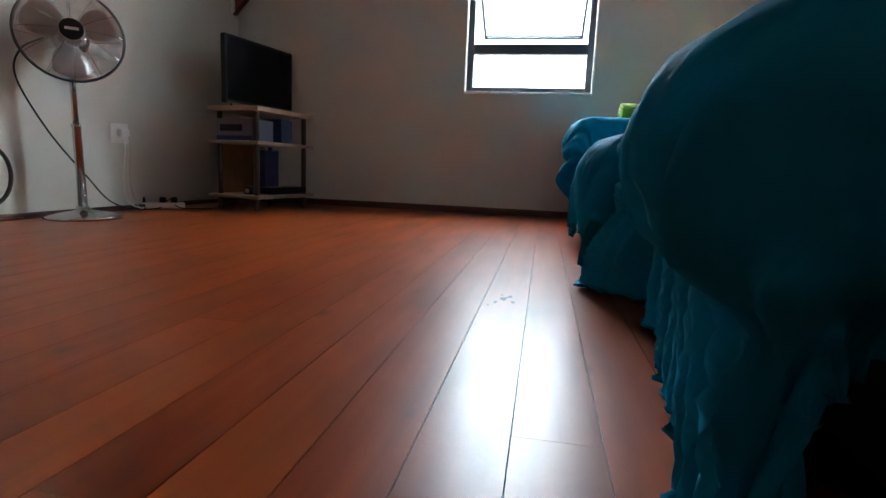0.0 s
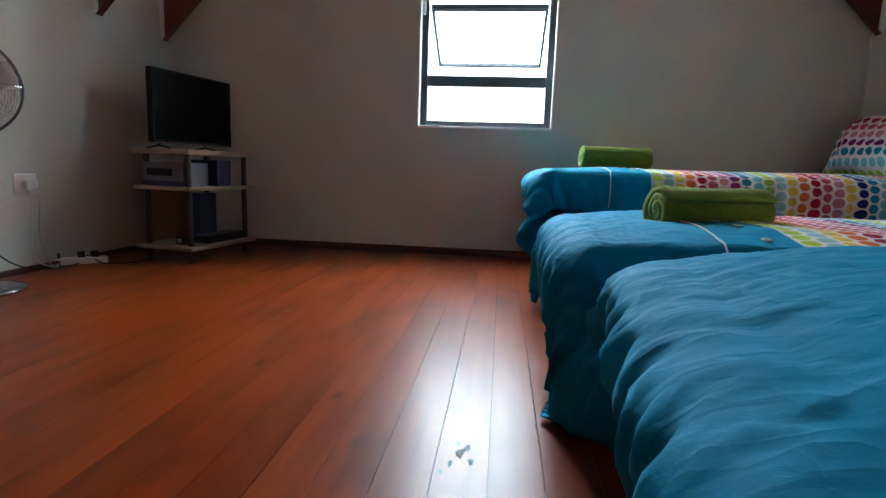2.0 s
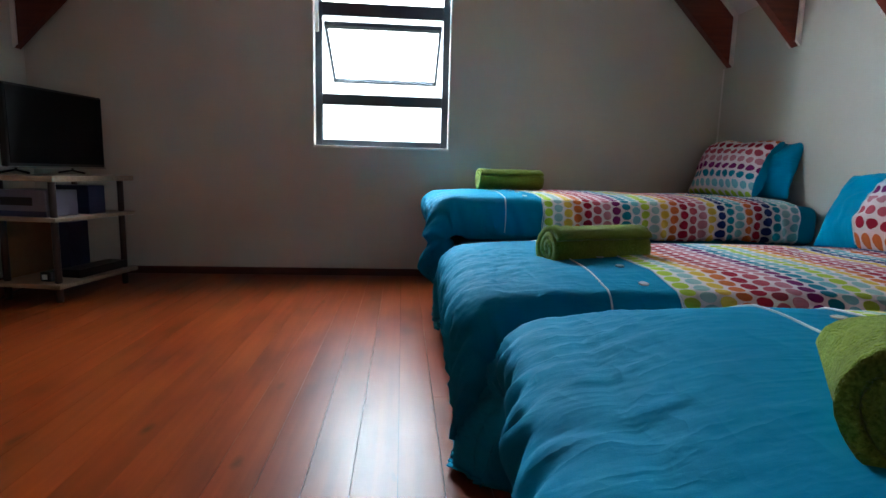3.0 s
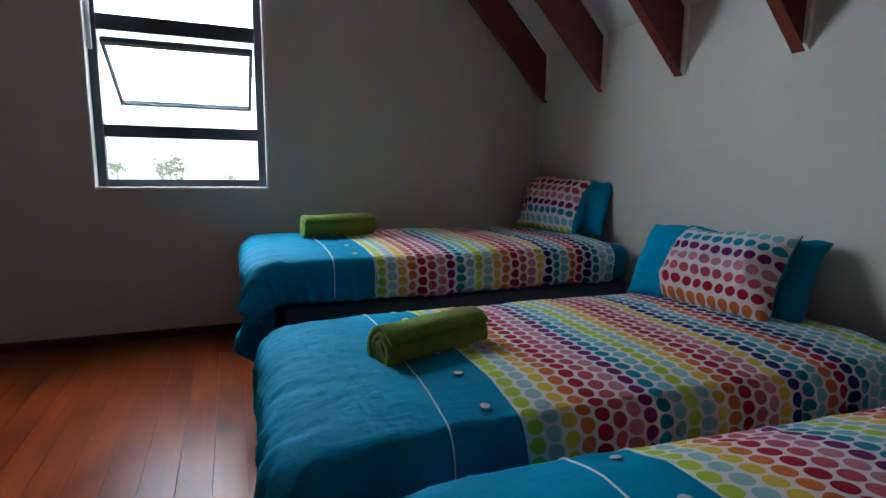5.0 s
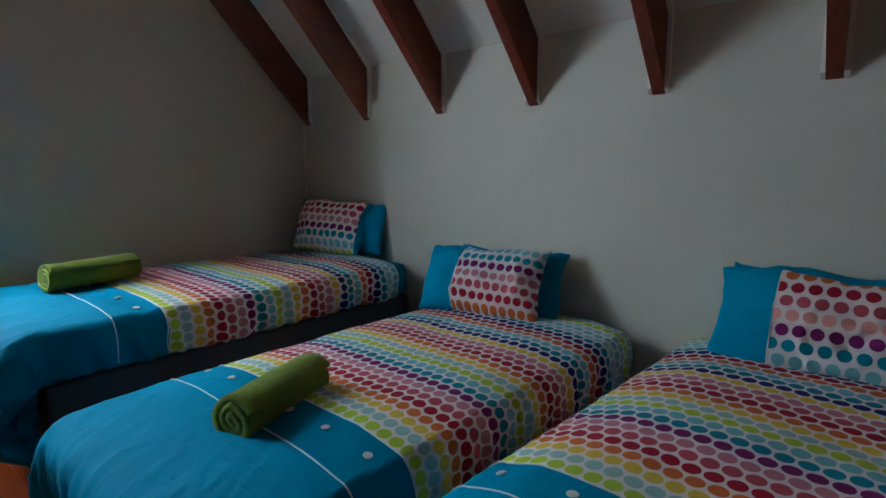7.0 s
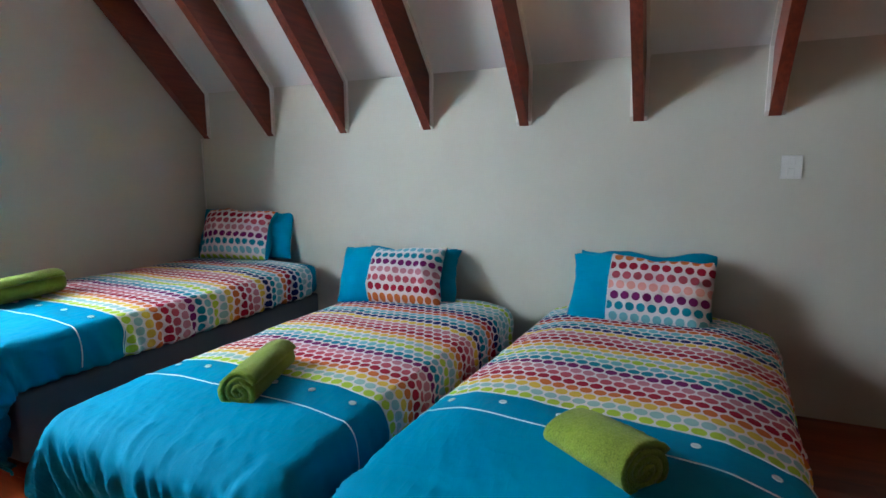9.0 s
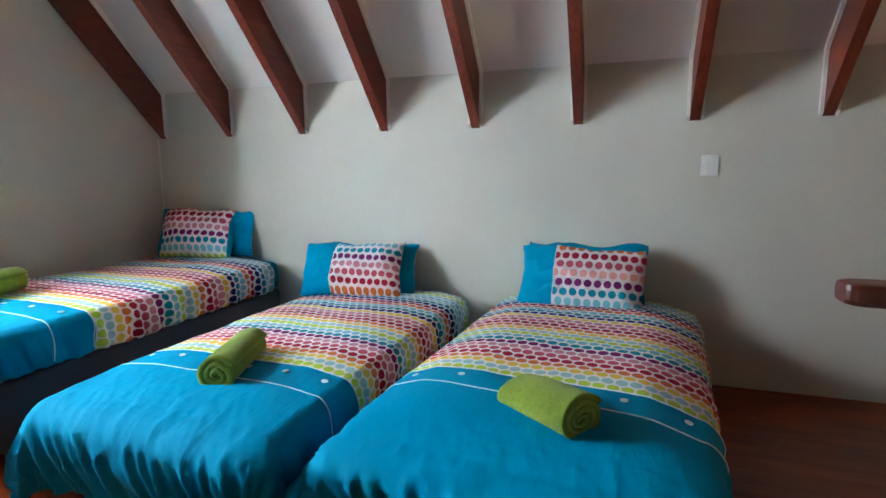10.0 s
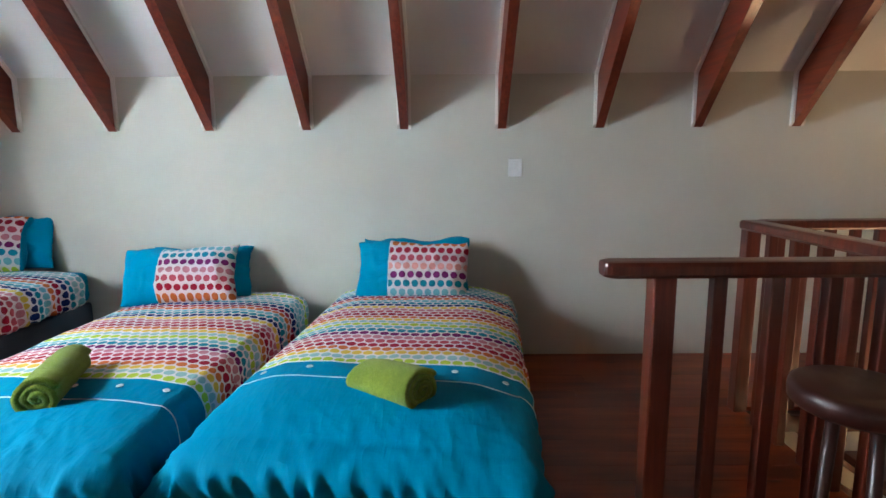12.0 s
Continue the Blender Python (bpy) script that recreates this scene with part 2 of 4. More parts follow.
# distance haze is painted into these three outdoor colours, paler than real
M_GRASS = plain("haze_pale_grass", (0.42, 0.42, 0.30), 0.9, vary=0.35, scale=0.25)
M_LEAF = plain("haze_pale_foliage", (0.50, 0.54, 0.46), 0.8, vary=0.3, scale=3)
M_BARK = plain("haze_pale_bark", (0.45, 0.42, 0.37), 0.9, vary=0.3, scale=8)

for m, s in ((M_SCREEN, 0.12), (M_BLACK, 0.3)):
    m.node_tree.nodes["Principled BSDF"].inputs["Specular IOR Level"].default_value = s

# ---- building blocks ----


def finish(name, bm, mat, smooth=False):
    me = bpy.data.meshes.new(name)
    bmesh.ops.recalc_face_normals(bm, faces=bm.faces[:])
    bm.to_mesh(me)
    bm.free()
    for m in (mat if isinstance(mat, (list, tuple)) else [mat]):
        me.materials.append(m)
    if smooth:
        for p in me.polygons:
            p.use_smooth = True
    return me


def part(name, bm, mat, parent=None, label="", smooth=False, m=None):
    ob = new(name, finish(name, bm, mat, smooth))
    if parent is not None:
        ob.parent = parent
    if m is not None:
        ob.matrix_basis = m
    if label:
        ob["label"] = label
    return ob


def empty(name, m, label, category, group="", kind=""):
    ob = new(name)
    ob.empty_display_size = 0.1
    ob.matrix_basis = m
    return tagged(ob, label, category, group, kind)


def box(lo, hi, bev=0.0, bm=None, seg=2):
    """A box between two corners, with rounded edges."""
    own = bmesh.new()
    r = bmesh.ops.create_cube(own, size=1)
    for v in own.verts:
        v.co = Vector([(a + b) / 2 + c * (b - a) for a, b, c in zip(lo, hi, v.co)])
    if bev:
        bmesh.ops.bevel(own, geom=own.edges[:], offset=bev, segments=seg, profile=0.5, affect="EDGES")
    if bm is None:
        return own
    tmp = bpy.data.meshes.new("tmp")
    own.to_mesh(tmp)
    own.free()
    bm.from_mesh(tmp)
    bpy.data.meshes.remove(tmp)
    return bm


def tube(points, radius, bm=None, seg=8, close=False, caps=True):
    """A round bar along points; radius may be a list."""
    bm = bm or bmesh.new()
    pts = [Vector(p) for p in points]
    n = len(pts)
    rings = []
    ref = None
    for i, p in enumerate(pts):
        a = pts[i - 1] if (i or close) else p
        b = pts[(i + 1) % n] if (i < n - 1 or close) else p
        t = (b - a).normalized()
        if ref is None:
            ref = t.orthogonal().normalized()
        ref = (ref - t * ref.dot(t)).normalized()
        s = t.cross(ref)
        r = radius[i] if isinstance(radius, (list, tuple)) else radius
        rings.append([bm.verts.new(p + r * (math.cos(2 * math.pi * k / seg) * ref + math.sin(2 * math.pi * k / seg) * s)) for k in range(seg)])
    for i in range(n if close else n - 1):
        a, b = rings[i], rings[(i + 1) % n]
        for k in range(seg):
            bm.faces.new((a[k], a[(k + 1) % seg], b[(k + 1) % seg], b[k]))
    if caps and not close:
        bm.faces.new(rings[0][::-1])
        bm.faces.new(rings[-1])
    return bm


def lathe(profile, seg=32, bm=None):
    """A turned shape round z from (radius, height) pairs."""
    bm = bm or bmesh.new()
    rings = [[bm.verts.new((r * math.cos(2 * math.pi * k / seg), r * math.sin(2 * math.pi * k / seg), z)) for k in range(seg)] for r, z in profile]
    for a, b in zip(rings, rings[1:]):
        for k in range(seg):
            bm.faces.new((a[k], a[(k + 1) % seg], b[(k + 1) % seg], b[k]))
    bm.faces.new(rings[0][::-1])
    bm.faces.new(rings[-1])
    return bm


def spline(points, n=8):
    """Smooth line through points (Catmull-Rom)."""
    p = [Vector(q) for q in points]
    p = [2 * p[0] - p[1], *p, 2 * p[-1] - p[-2]]
    out = []
    for i in range(1, len(p) - 2):
        for k in range(n):
            t = k / n
            a, b, c, d = p[i - 1:i + 3]
            out.append(0.5 * ((2 * b) + (c - a) * t + (2 * a - 5 * b + 4 * c - d) * t * t + (3 * b - a - 3 * c + d) * t ** 3))
    return out + [p[-2]]


def prism(outline, axis, lo, hi, bm=None):
    """A flat outline, of points in the two other axes, pulled along an axis."""
    bm = bm or bmesh.new()

    def at(p, w):
        q = list(p)
        q.insert(axis, w)
        return q
    a = [bm.verts.new(at(p, lo)) for p in outline]
    b = [bm.verts.new(at(p, hi)) for p in outline]
    n = len(outline)
    bm.faces.new(a)
    bm.faces.new(b[::-1])
    for i in range(n):
        bm.faces.new((a[i], b[i], b[(i + 1) % n], a[(i + 1) % n]))
    return bm


# ---- the attic room ----
XW, XE, YN, YS = -1.435, 2.988, 5.0, -2.6
KNEE, SLOPE = 1.745, 1.025
XM = (XW + XE) / 2
RIDGE = KNEE + (XE - XM) * SLOPE
WX0, WX1, WZ0, WZ1 = 0.287, 1.153, 0.846, 2.45
TH = 0.16
STAIR = (1.23, 2.165, -2.2, 0.27)   # opening in the floor: x0, x1, y0, y1


def structure(name, bm, mat, label, category):
    return tagged(part(name, bm, mat), label, category, kind="structure")


# gable wall with its window opening, in four pieces of one mesh
bm = bmesh.new()
top = lambda x: KNEE + (min(x - XW, XE - x)) * SLOPE
prism([(XW - 0.2, -0.3), (WX0, -0.3), (WX0, top(WX0)), (XW, KNEE), (XW - 0.2, KNEE)], 1, YN, YN + TH, bm)
prism([(WX1, -0.3), (XE + 0.2, -0.3), (XE + 0.2, KNEE), (XE, KNEE), (WX1, top(WX1))], 1, YN, YN + TH, bm)
prism([(WX0, -0.3), (WX1, -0.3), (WX1, WZ0), (WX0, WZ0)], 1, YN, YN + TH, bm)
prism([(WX0, WZ1), (WX1, WZ1), (WX1, top(WX1)), (XM, RIDGE), (WX0, top(WX0))], 1, YN, YN + TH, bm)
structure("wall_north", bm, M_WALL, "cream painted gable wall with a tall window", "wall")
structure("wall_east", box((XE, YS - 0.2, -0.3), (XE + 0.2, YN, KNEE + 0.3)), M_WALL, "cream painted low side wall behind the beds", "wall")
structure("wall_west", box((XW - 0.2, YS - 0.2, -0.3), (XW, YN, KNEE + 0.3)), M_WALL, "cream painted low side wall behind the fan", "wall")
structure("wall_south", prism([(XW, -0.3), (XE, -0.3), (XE, KNEE), (XM, RIDGE), (XW, KNEE)], 1, YS - 0.2, YS), M_WALL, "cream painted plain gable wall", "wall")
bm = prism([(XE + 0.25, KNEE - 0.25 * SLOPE), (XM, RIDGE), (XW - 0.25, KNEE - 0.25 * SLOPE),
            (XW - 0.25, KNEE - 0.05), (XM, RIDGE + 0.2), (XE + 0.25, KNEE - 0.05)], 1, YS - 0.25, YN + 0.35)
structure("ceiling", bm, M_CEIL, "white painted sloping attic ceiling", "ceiling")

# rafters with white beads where they meet ceiling and wall
PLUMB, RW = 0.319, 0.052
R_FIRST, R_STEP = 4.945, 0.5905


def rafter(y, side):
    """side 1: on the east slope, -1: on the west slope."""
    x_wall = XE if side > 0 else XW
    plumb = PLUMB if side > 0 else PLUMB + 0.07
    run = (XE - XM) * side
    lower = [(x_wall, KNEE - plumb), (x_wall, KNEE), (x_wall - run, RIDGE), (x_wall - run, RIDGE - plumb)]
    ob = tagged(part("rafter", prism(lower, 1, y - RW / 2, y + RW / 2), M_RAFTER),
                "red-brown stained sloping timber rafter", "rafter", "rafters along the ceiling", "structure")
    w, t = 0.016, 0.022
    for s in (-1, 1):
        if s > 0 and y > 4.9:
            continue
        ya, yb = (y + RW / 2, y + RW / 2 + w) if s > 0 else (y - RW / 2 - w, y - RW / 2)
        outline = [(x_wall, KNEE - plumb), (x_wall, KNEE), (x_wall - run, RIDGE), (x_wall - run, RIDGE - t * 1.6),
                   (x_wall - side * t, KNEE - t * 0.5), (x_wall - side * t, KNEE - plumb + t * SLOPE)]
        part("bead", prism(outline, 1, ya, yb), M_WHITE, ob, "white painted bead")
    return ob


for y in [R_FIRST - R_STEP * i for i in range(13)]:
    for side in (1, -1):
        rafter(y, side)
structure("ridge_beam", box((XM - 0.03, YS, RIDGE - 0.42), (XM + 0.03, YN, RIDGE - 0.05), 0.004), M_RAFTER, "red-brown stained timber ridge beam", "beam")

# floor slab under the boards, round the stair opening
bm = bmesh.new()
box((XW, STAIR[3], -0.28), (XE, YN, -0.02), 0, bm)
box((XW, YS, -0.28), (STAIR[0], STAIR[3], -0.02), 0, bm)
box((STAIR[1] + 0.021, YS, -0.28), (XE, STAIR[3], -0.02), 0, bm)
box((STAIR[0], YS, -0.28), (STAIR[1], STAIR[2], -0.02), 0, bm)
structure("floor", bm, M_JOINT, "varnished red-orange pine plank floor", "floor")
FLOOR = bpy.data.objects["floor"]

# skirting boards
def skirting(a, b, n, tall=0.046):
    """Quarter-rounded board from a to b, n points into the room."""
    a, b, n = Vector(a), Vector(b), Vector(n)
    prof = [(0.0, 0.0), (0.016, 0.0), (0.016, tall * 0.75), (0.012, tall * 0.93), (0.0, tall)]
    bm = bmesh.new()
    ra = [bm.verts.new(a + n * p + Vector((0, 0, q))) for p, q in prof]
    rb = [bm.verts.new(b + n * p + Vector((0, 0, q))) for p, q in prof]
    bm.faces.new(ra)
    bm.faces.new(rb[::-1])
    for i in range(5):
        bm.faces.new((ra[i], rb[i], rb[(i + 1) % 5], ra[(i + 1) % 5]))
    return structure("baseboard", bm, M_SKIRT, "dark red-brown stained wooden skirting board", "skirting")


skirting((XW, YN, 0), (XE, YN, 0), (0, -1, 0))
skirting((XW, YS, 0), (XW, YN - 0.017, 0), (1, 0, 0), 0.028)

structure("corner_bead", box((XE - 0.009, YN - 0.009, 0.02), (XE - 0.001, YN - 0.001, KNEE - PLUMB)), M_WHITE, "thin white painted bead in the wall corner", "trim")

# ---- gable window ----
win = tagged(empty("window_1", pose(0, 0, 0), "charcoal aluminium window with an open top-hung sash", "window"), kind="structure")
FY0, FY1 = YN + 0.075, YN + 0.125
FW = 0.045
T1, T2 = 1.150, 1.709     # heights of the two transoms
for lo, hi in (((WX0, FY0, WZ0), (WX0 + FW, FY1, WZ1)), ((WX1 - FW, FY0, WZ0), (WX1, FY1, WZ1)),
               ((WX0 + FW, FY0, WZ0), (WX1 - FW, FY1, WZ0 + FW)), ((WX0 + FW, FY0, WZ1 - FW), (WX1 - FW, FY1, WZ1)),
               ((WX0 + FW, FY0 + 0.002, T1 - 0.033), (WX1 - FW, FY1 - 0.002, T1 + 0.033)), ((WX0 + FW, FY0 + 0.002, T2 - 0.042), (WX1 - FW, FY1 - 0.002, T2 + 0.042))):
    part("window_frame", box(lo, hi, 0.004), M_ALU, win)
for z0, z1 in ((WZ0 + FW, T1 - 0.033), (T2 + 0.042, WZ1 - FW)):
    g = part("pane", box((WX0 + FW, FY0 + 0.022, z0), (WX1 - FW, FY0 + 0.026, z1)), M_GLASS, win)
    g.visible_shadow = False
# sash: slid down and swung out at the bottom
SW, SH = WX1 - WX0 - 2 * FW - 0.012, 0.58
hinge = pose((WX0 + WX1) / 2, FY1 - 0.02, 1.628, 61)
sash = part("sash", box((-SW / 2, -0.017, -0.034), (SW / 2, 0.017, 0), 0.003), M_ALU, win, "open sash frame", m=hinge)
for lo, hi in (((-SW / 2, -0.015, -SH), (-SW / 2 + 0.021, 0.015, -0.034)), ((SW / 2 - 0.021, -0.015, -SH), (SW / 2, 0.015, -0.034)),
               ((-SW / 2 + 0.021, -0.015, -SH), (SW / 2 - 0.021, 0.015, -SH + 0.020))):
    part("sash_bar", box(lo, hi, 0.003), M_ALU, sash)
g = part("pane", box((-SW / 2 + 0.021, -0.002, -SH + 0.020), (SW / 2 - 0.021, 0.002, -0.034)), M_GLASS, sash)
g.visible_shadow = False
for sx in (-1, 1):
    part("stay_arm", tube([((WX0 + WX1) / 2 + sx * (SW / 2 + 0.004), FY1 - 0.015, 1.47), ((WX0 + WX1) / 2 + sx * (SW / 2 + 0.004), FY1 + 0.16, 1.53)], 0.006, seg=6), M_CHROME, win)
part("window_stay", box((WX0 + 0.004, FY0 - 0.028, 1.56), (WX0 + 0.026, FY0 - 0.004, 1.80), 0.005), M_PLASTIC, win, "white latch strip")
part("window_sill", box((WX0 - 0.004, YN - 0.006, WZ0 - 0.012), (WX1 + 0.004, FY0, WZ0 + 0.004), 0.003), M_WHITE, win, "white painted sill")
for x0, x1 in ((WX0 - 0.006, WX0 + 0.003), (WX1 - 0.003, WX1 + 0.006)):
    part("reveal", box((x0, YN - 0.004, WZ0 + 0.004), (x1, FY0, WZ1), 0.002), M_WHITE, win, "white painted reveal")

# ---- beds ----


def smooth_step(a, b, x):
    t = min(1, max(0, (x - a) / (b - a)))
    return t * t * (3 - 2 * t)


def bed(m, length, width, base_z, mid_z, top_z, label):
    """Divan base, mattress and four short legs; the foot at x = 0, the south side at y = 0."""
    b = empty("bed", m, label, "bed", "single beds in a row")
    part("base", box((0.03, 0.01, base_z), (length, width - 0.01, mid_z), 0.018, seg=3), M_BASE, b, "grey fabric divan base", True)
    part("mattress", box((0.03, 0.0, mid_z + 0.001), (length, width, top_z), 0.05, seg=4), M_TEAL, b, "mattress in a teal fitted sheet", True)
    for x in (0.12, length - 0.08):
        for y in (0.08, width - 0.08):
            part("leg", lathe([(0.02, 0.0), (0.026, 0.01), (0.024, base_z + 0.001)], 12), M_BLACK, b, m=pose(x, y, 0))
    return b


def duvet(m, length, width, top, foot, south, north, mat, seed, label, print_at, line_at, button_at, tuck, flare, droop, crease, tuck_in, skew, puff, floor=0.012):
    """A draped quilt: u runs from the foot hem to the head, v from the south hem to the north hem, in metres of cloth."""
    R = 0.085
    rnd = random.Random(seed)
    off = Vector((rnd.uniform(0, 50), rnd.uniform(0, 50), rnd.uniform(0, 50)))

    def nz(x, y, z=0.0):
        return noise.noise(Vector((x, y, z)) + off)

    def place(u, v, lift=0.0):
        du = max(0.0, -u)
        dv = max(0.0, -v) if v < width / 2 else max(0.0, v - width)
        sy = -1 if v < width / 2 else 1
        if du > 0:
            du *= 1 + 0.10 * nz(v * 2.5, 3.1)
        if dv > 0:
            dv *= 1 + 0.12 * nz(u * 2.5, 7.7)
        d = math.hypot(du, dv)
        x, y = max(0.0, u), min(width, max(0.0, v))
        # soft quilted top
        ex = min(1.0, (max(0, u) + 0.02) / 0.30)
        ey = min(1.0, min(max(0, v), max(0, width - v)) / 0.22)
        crown = puff * (1 - (1 - ex) ** 2) * (1 - (1 - ey) ** 2)
        z = top - 0.022 + crown + 0.006 * nz(u * 2.6, v * 2.6) + 0.002 * nz(u * 9, v * 9, 4)
        ridge = 1 - abs(nz(u * 2.0 + v * 3.4, v * 2.2 - u * 3.0, 9))
        z += 0.004 * max(0, ridge - 0.78) / 0.22 * ex
        # long creases, strongest near the plain end
        near = 0.08 + 0.92 * math.exp(-(max(0, u) / 0.17) ** 2)
        c1 = nz((u + 0.6 * v) * 3.2, (v - 0.6 * u) * 15, 21)
        c2 = nz((u - 0.5 * v) * 4.0, (v + 0.5 * u) * 21, 33)
        wr = crease * near * (0.0065 * max(0, 1 - abs(c1) * 7) ** 1.4 + 0.0035 * max(0, 1 - abs(c2) * 7) ** 1.4)
        if d == 0:
            z += wr
        if u < 0.25:
            z -= droop * (1 - max(0, u) / 0.25) ** 2
        if d > 0:
            a = min(d / R, math.pi / 2)
            out = R * math.sin(a) * (0.7 + 0.3 * du / d)
            down = R * (1 - math.cos(a)) + max(0.0, d - R * math.pi / 2)
            kx, ky = -du / d, sy * dv / d
            s = v * (du / d) + u * (dv / d) + 0.35 * (du - dv)
            # filled quilt bulges, the empty cover below it tucks in and falls in folds
            bulge = 0.035 * math.sin(math.pi * min(1, d / tuck)) if d < tuck else 0.0
            bulge *= 0.15 + 0.85 * du / d
            fold = 0.55 * math.sin(s * 56 + 6 * nz(s * 3, 1.5)) + 0.5 * math.sin(s * 104 + 5 * nz(s * 5, 8.5)) + 0.9 * nz(s * 14, d * 2)
            grow = smooth_step(0.03, tuck * 0.8, d)
            out += bulge + fold * (0.014 + 0.010 * smooth_step(tuck * 0.8, tuck + 0.18, d)) * grow * min(1.2, 2 * crease - 0.2)
            out -= tuck_in * smooth_step(tuck - 0.02, tuck + 0.03, d)
            corner = (2 * min(du, dv) / (du + dv)) if du + dv > 0 else 0
            out += (flare[0] if sy < 0 else flare[1]) * corner * smooth_step(0.08, 0.36, d) * (1 - flare[2] * smooth_step(0.36, 0.55, d))
            z += wr * math.cos(a)
            out += wr * math.sin(a) * (1 if du > dv else 0.3)
            z -= down
            low = floor + 0.006 * (1 + nz(u * 20, v * 20))
            if z < low:
                out += (low - z) * 0.15
                z = low + 0.01 * max(0, nz(u * 14, v * 14)) 
            x += kx * out
            y += ky * out
        # pinch lines gathered along the foot edge
        if -0.30 < u < 0.30 and 0 < v < width:
            w = v + 0.07 * nz(u * 7, v * 5, 13)
            g = 0.9 * (1 - 2 * abs(nz(w * 10 + u * 2.5, 2.2))) - 0.3 + 0.5 * nz(w * 30, u * 2)
            g *= max(0.1, 0.6 + 1.3 * nz(v * 4.5, u * 3, 17))
            z += 0.008 * crease * g * math.exp(-((u + 0.03) / 0.10) ** 2)
            x -= 0.013 * g * math.exp(-((u + 0.14) / 0.10) ** 2)
        x -= skew * (1 - min(1, max(0, v / width))) * math.exp(-(max(0, u) / 0.5) ** 2)
        return Vector((x, y, z + lift))

    nu, nv = int((length + foot) / 0.012), int((width + south + north) / 0.012)
    us = [-foot + (length + foot) * i / nu for i in range(nu + 1)]
    vs = [-south + (width + south + north) * j / nv for j in range(nv + 1)]
    verts = [place(u, v) for u in us for v in vs]
    k = nv + 1
    faces = [(i * k + j, (i + 1) * k + j, (i + 1) * k + j + 1, i * k + j + 1) for i in range(nu) for j in range(nv)]
    me = bpy.data.meshes.new("duvet")
    me.from_pydata(verts, [], faces)
    uvl = me.uv_layers.new(name="UVMap")
    idx = np.empty(len(me.loops), dtype=np.int32)
    me.loops.foreach_get("vertex_index", idx)
    uv = np.stack([np.array(us)[idx // k], np.array(vs)[idx % k]], 1)
    uvl.data.foreach_set("uv", uv.astype(np.float32).ravel())
    me.materials.append(mat)
    for p in me.polygons:
        p.use_smooth = True
    ob = tagged(new("duvet", me), label, "duvet", "duvets on the beds")
    ob.matrix_basis = m
    thick = ob.modifiers.new("thickness", "SOLIDIFY")
    thick.thickness, thick.offset = 0.008, -1.0
    # stitched lines: one across the plain end, a tape at the edge of the print
    for at, w, nm in ((line_at, 0.0022, "piping"), (print_at - 0.004, 0.0022, "seam_tape")):
        bm = tube([place(at, v, 0.002) for v in np.linspace(-south * 0.92, width + north * 0.92, 70)], w, seg=6)
        part(nm, bm, M_STITCH, ob, "white stitched line", True)
    disc = finish("button", lathe([(0.004, -0.002), (0.0125, 0.0), (0.013, 0.002), (0.010, 0.0035), (0.006, 0.0025)], 16), M_BUTTON, True)
    for i in range(6):
        v = width * (0.03 + 0.188 * i)
        bt = new("button", disc)
        bt.parent = ob
        p = place(button_at, v)
        nrm = (place(button_at + 0.02, v) - p).cross(place(button_at, v + 0.02) - p).normalized()
        bt.matrix_basis = Matrix.Translation(p + nrm * 0.003) @ nrm.to_track_quat("Z", "Y").to_matrix().to_4x4()
    return ob


CYCLE = ["lime", "mist", "yellow", "orange", "crimson", "coral", "mauve", "purple", "teal", "sky",
         "lime", "mist", "yellow", "orange", "crimson", "coral", "mauve", "yellow", "navy", "teal",
         "sky", "orange", "crimson", "navy", "teal", "mist", "sky", "mist"]


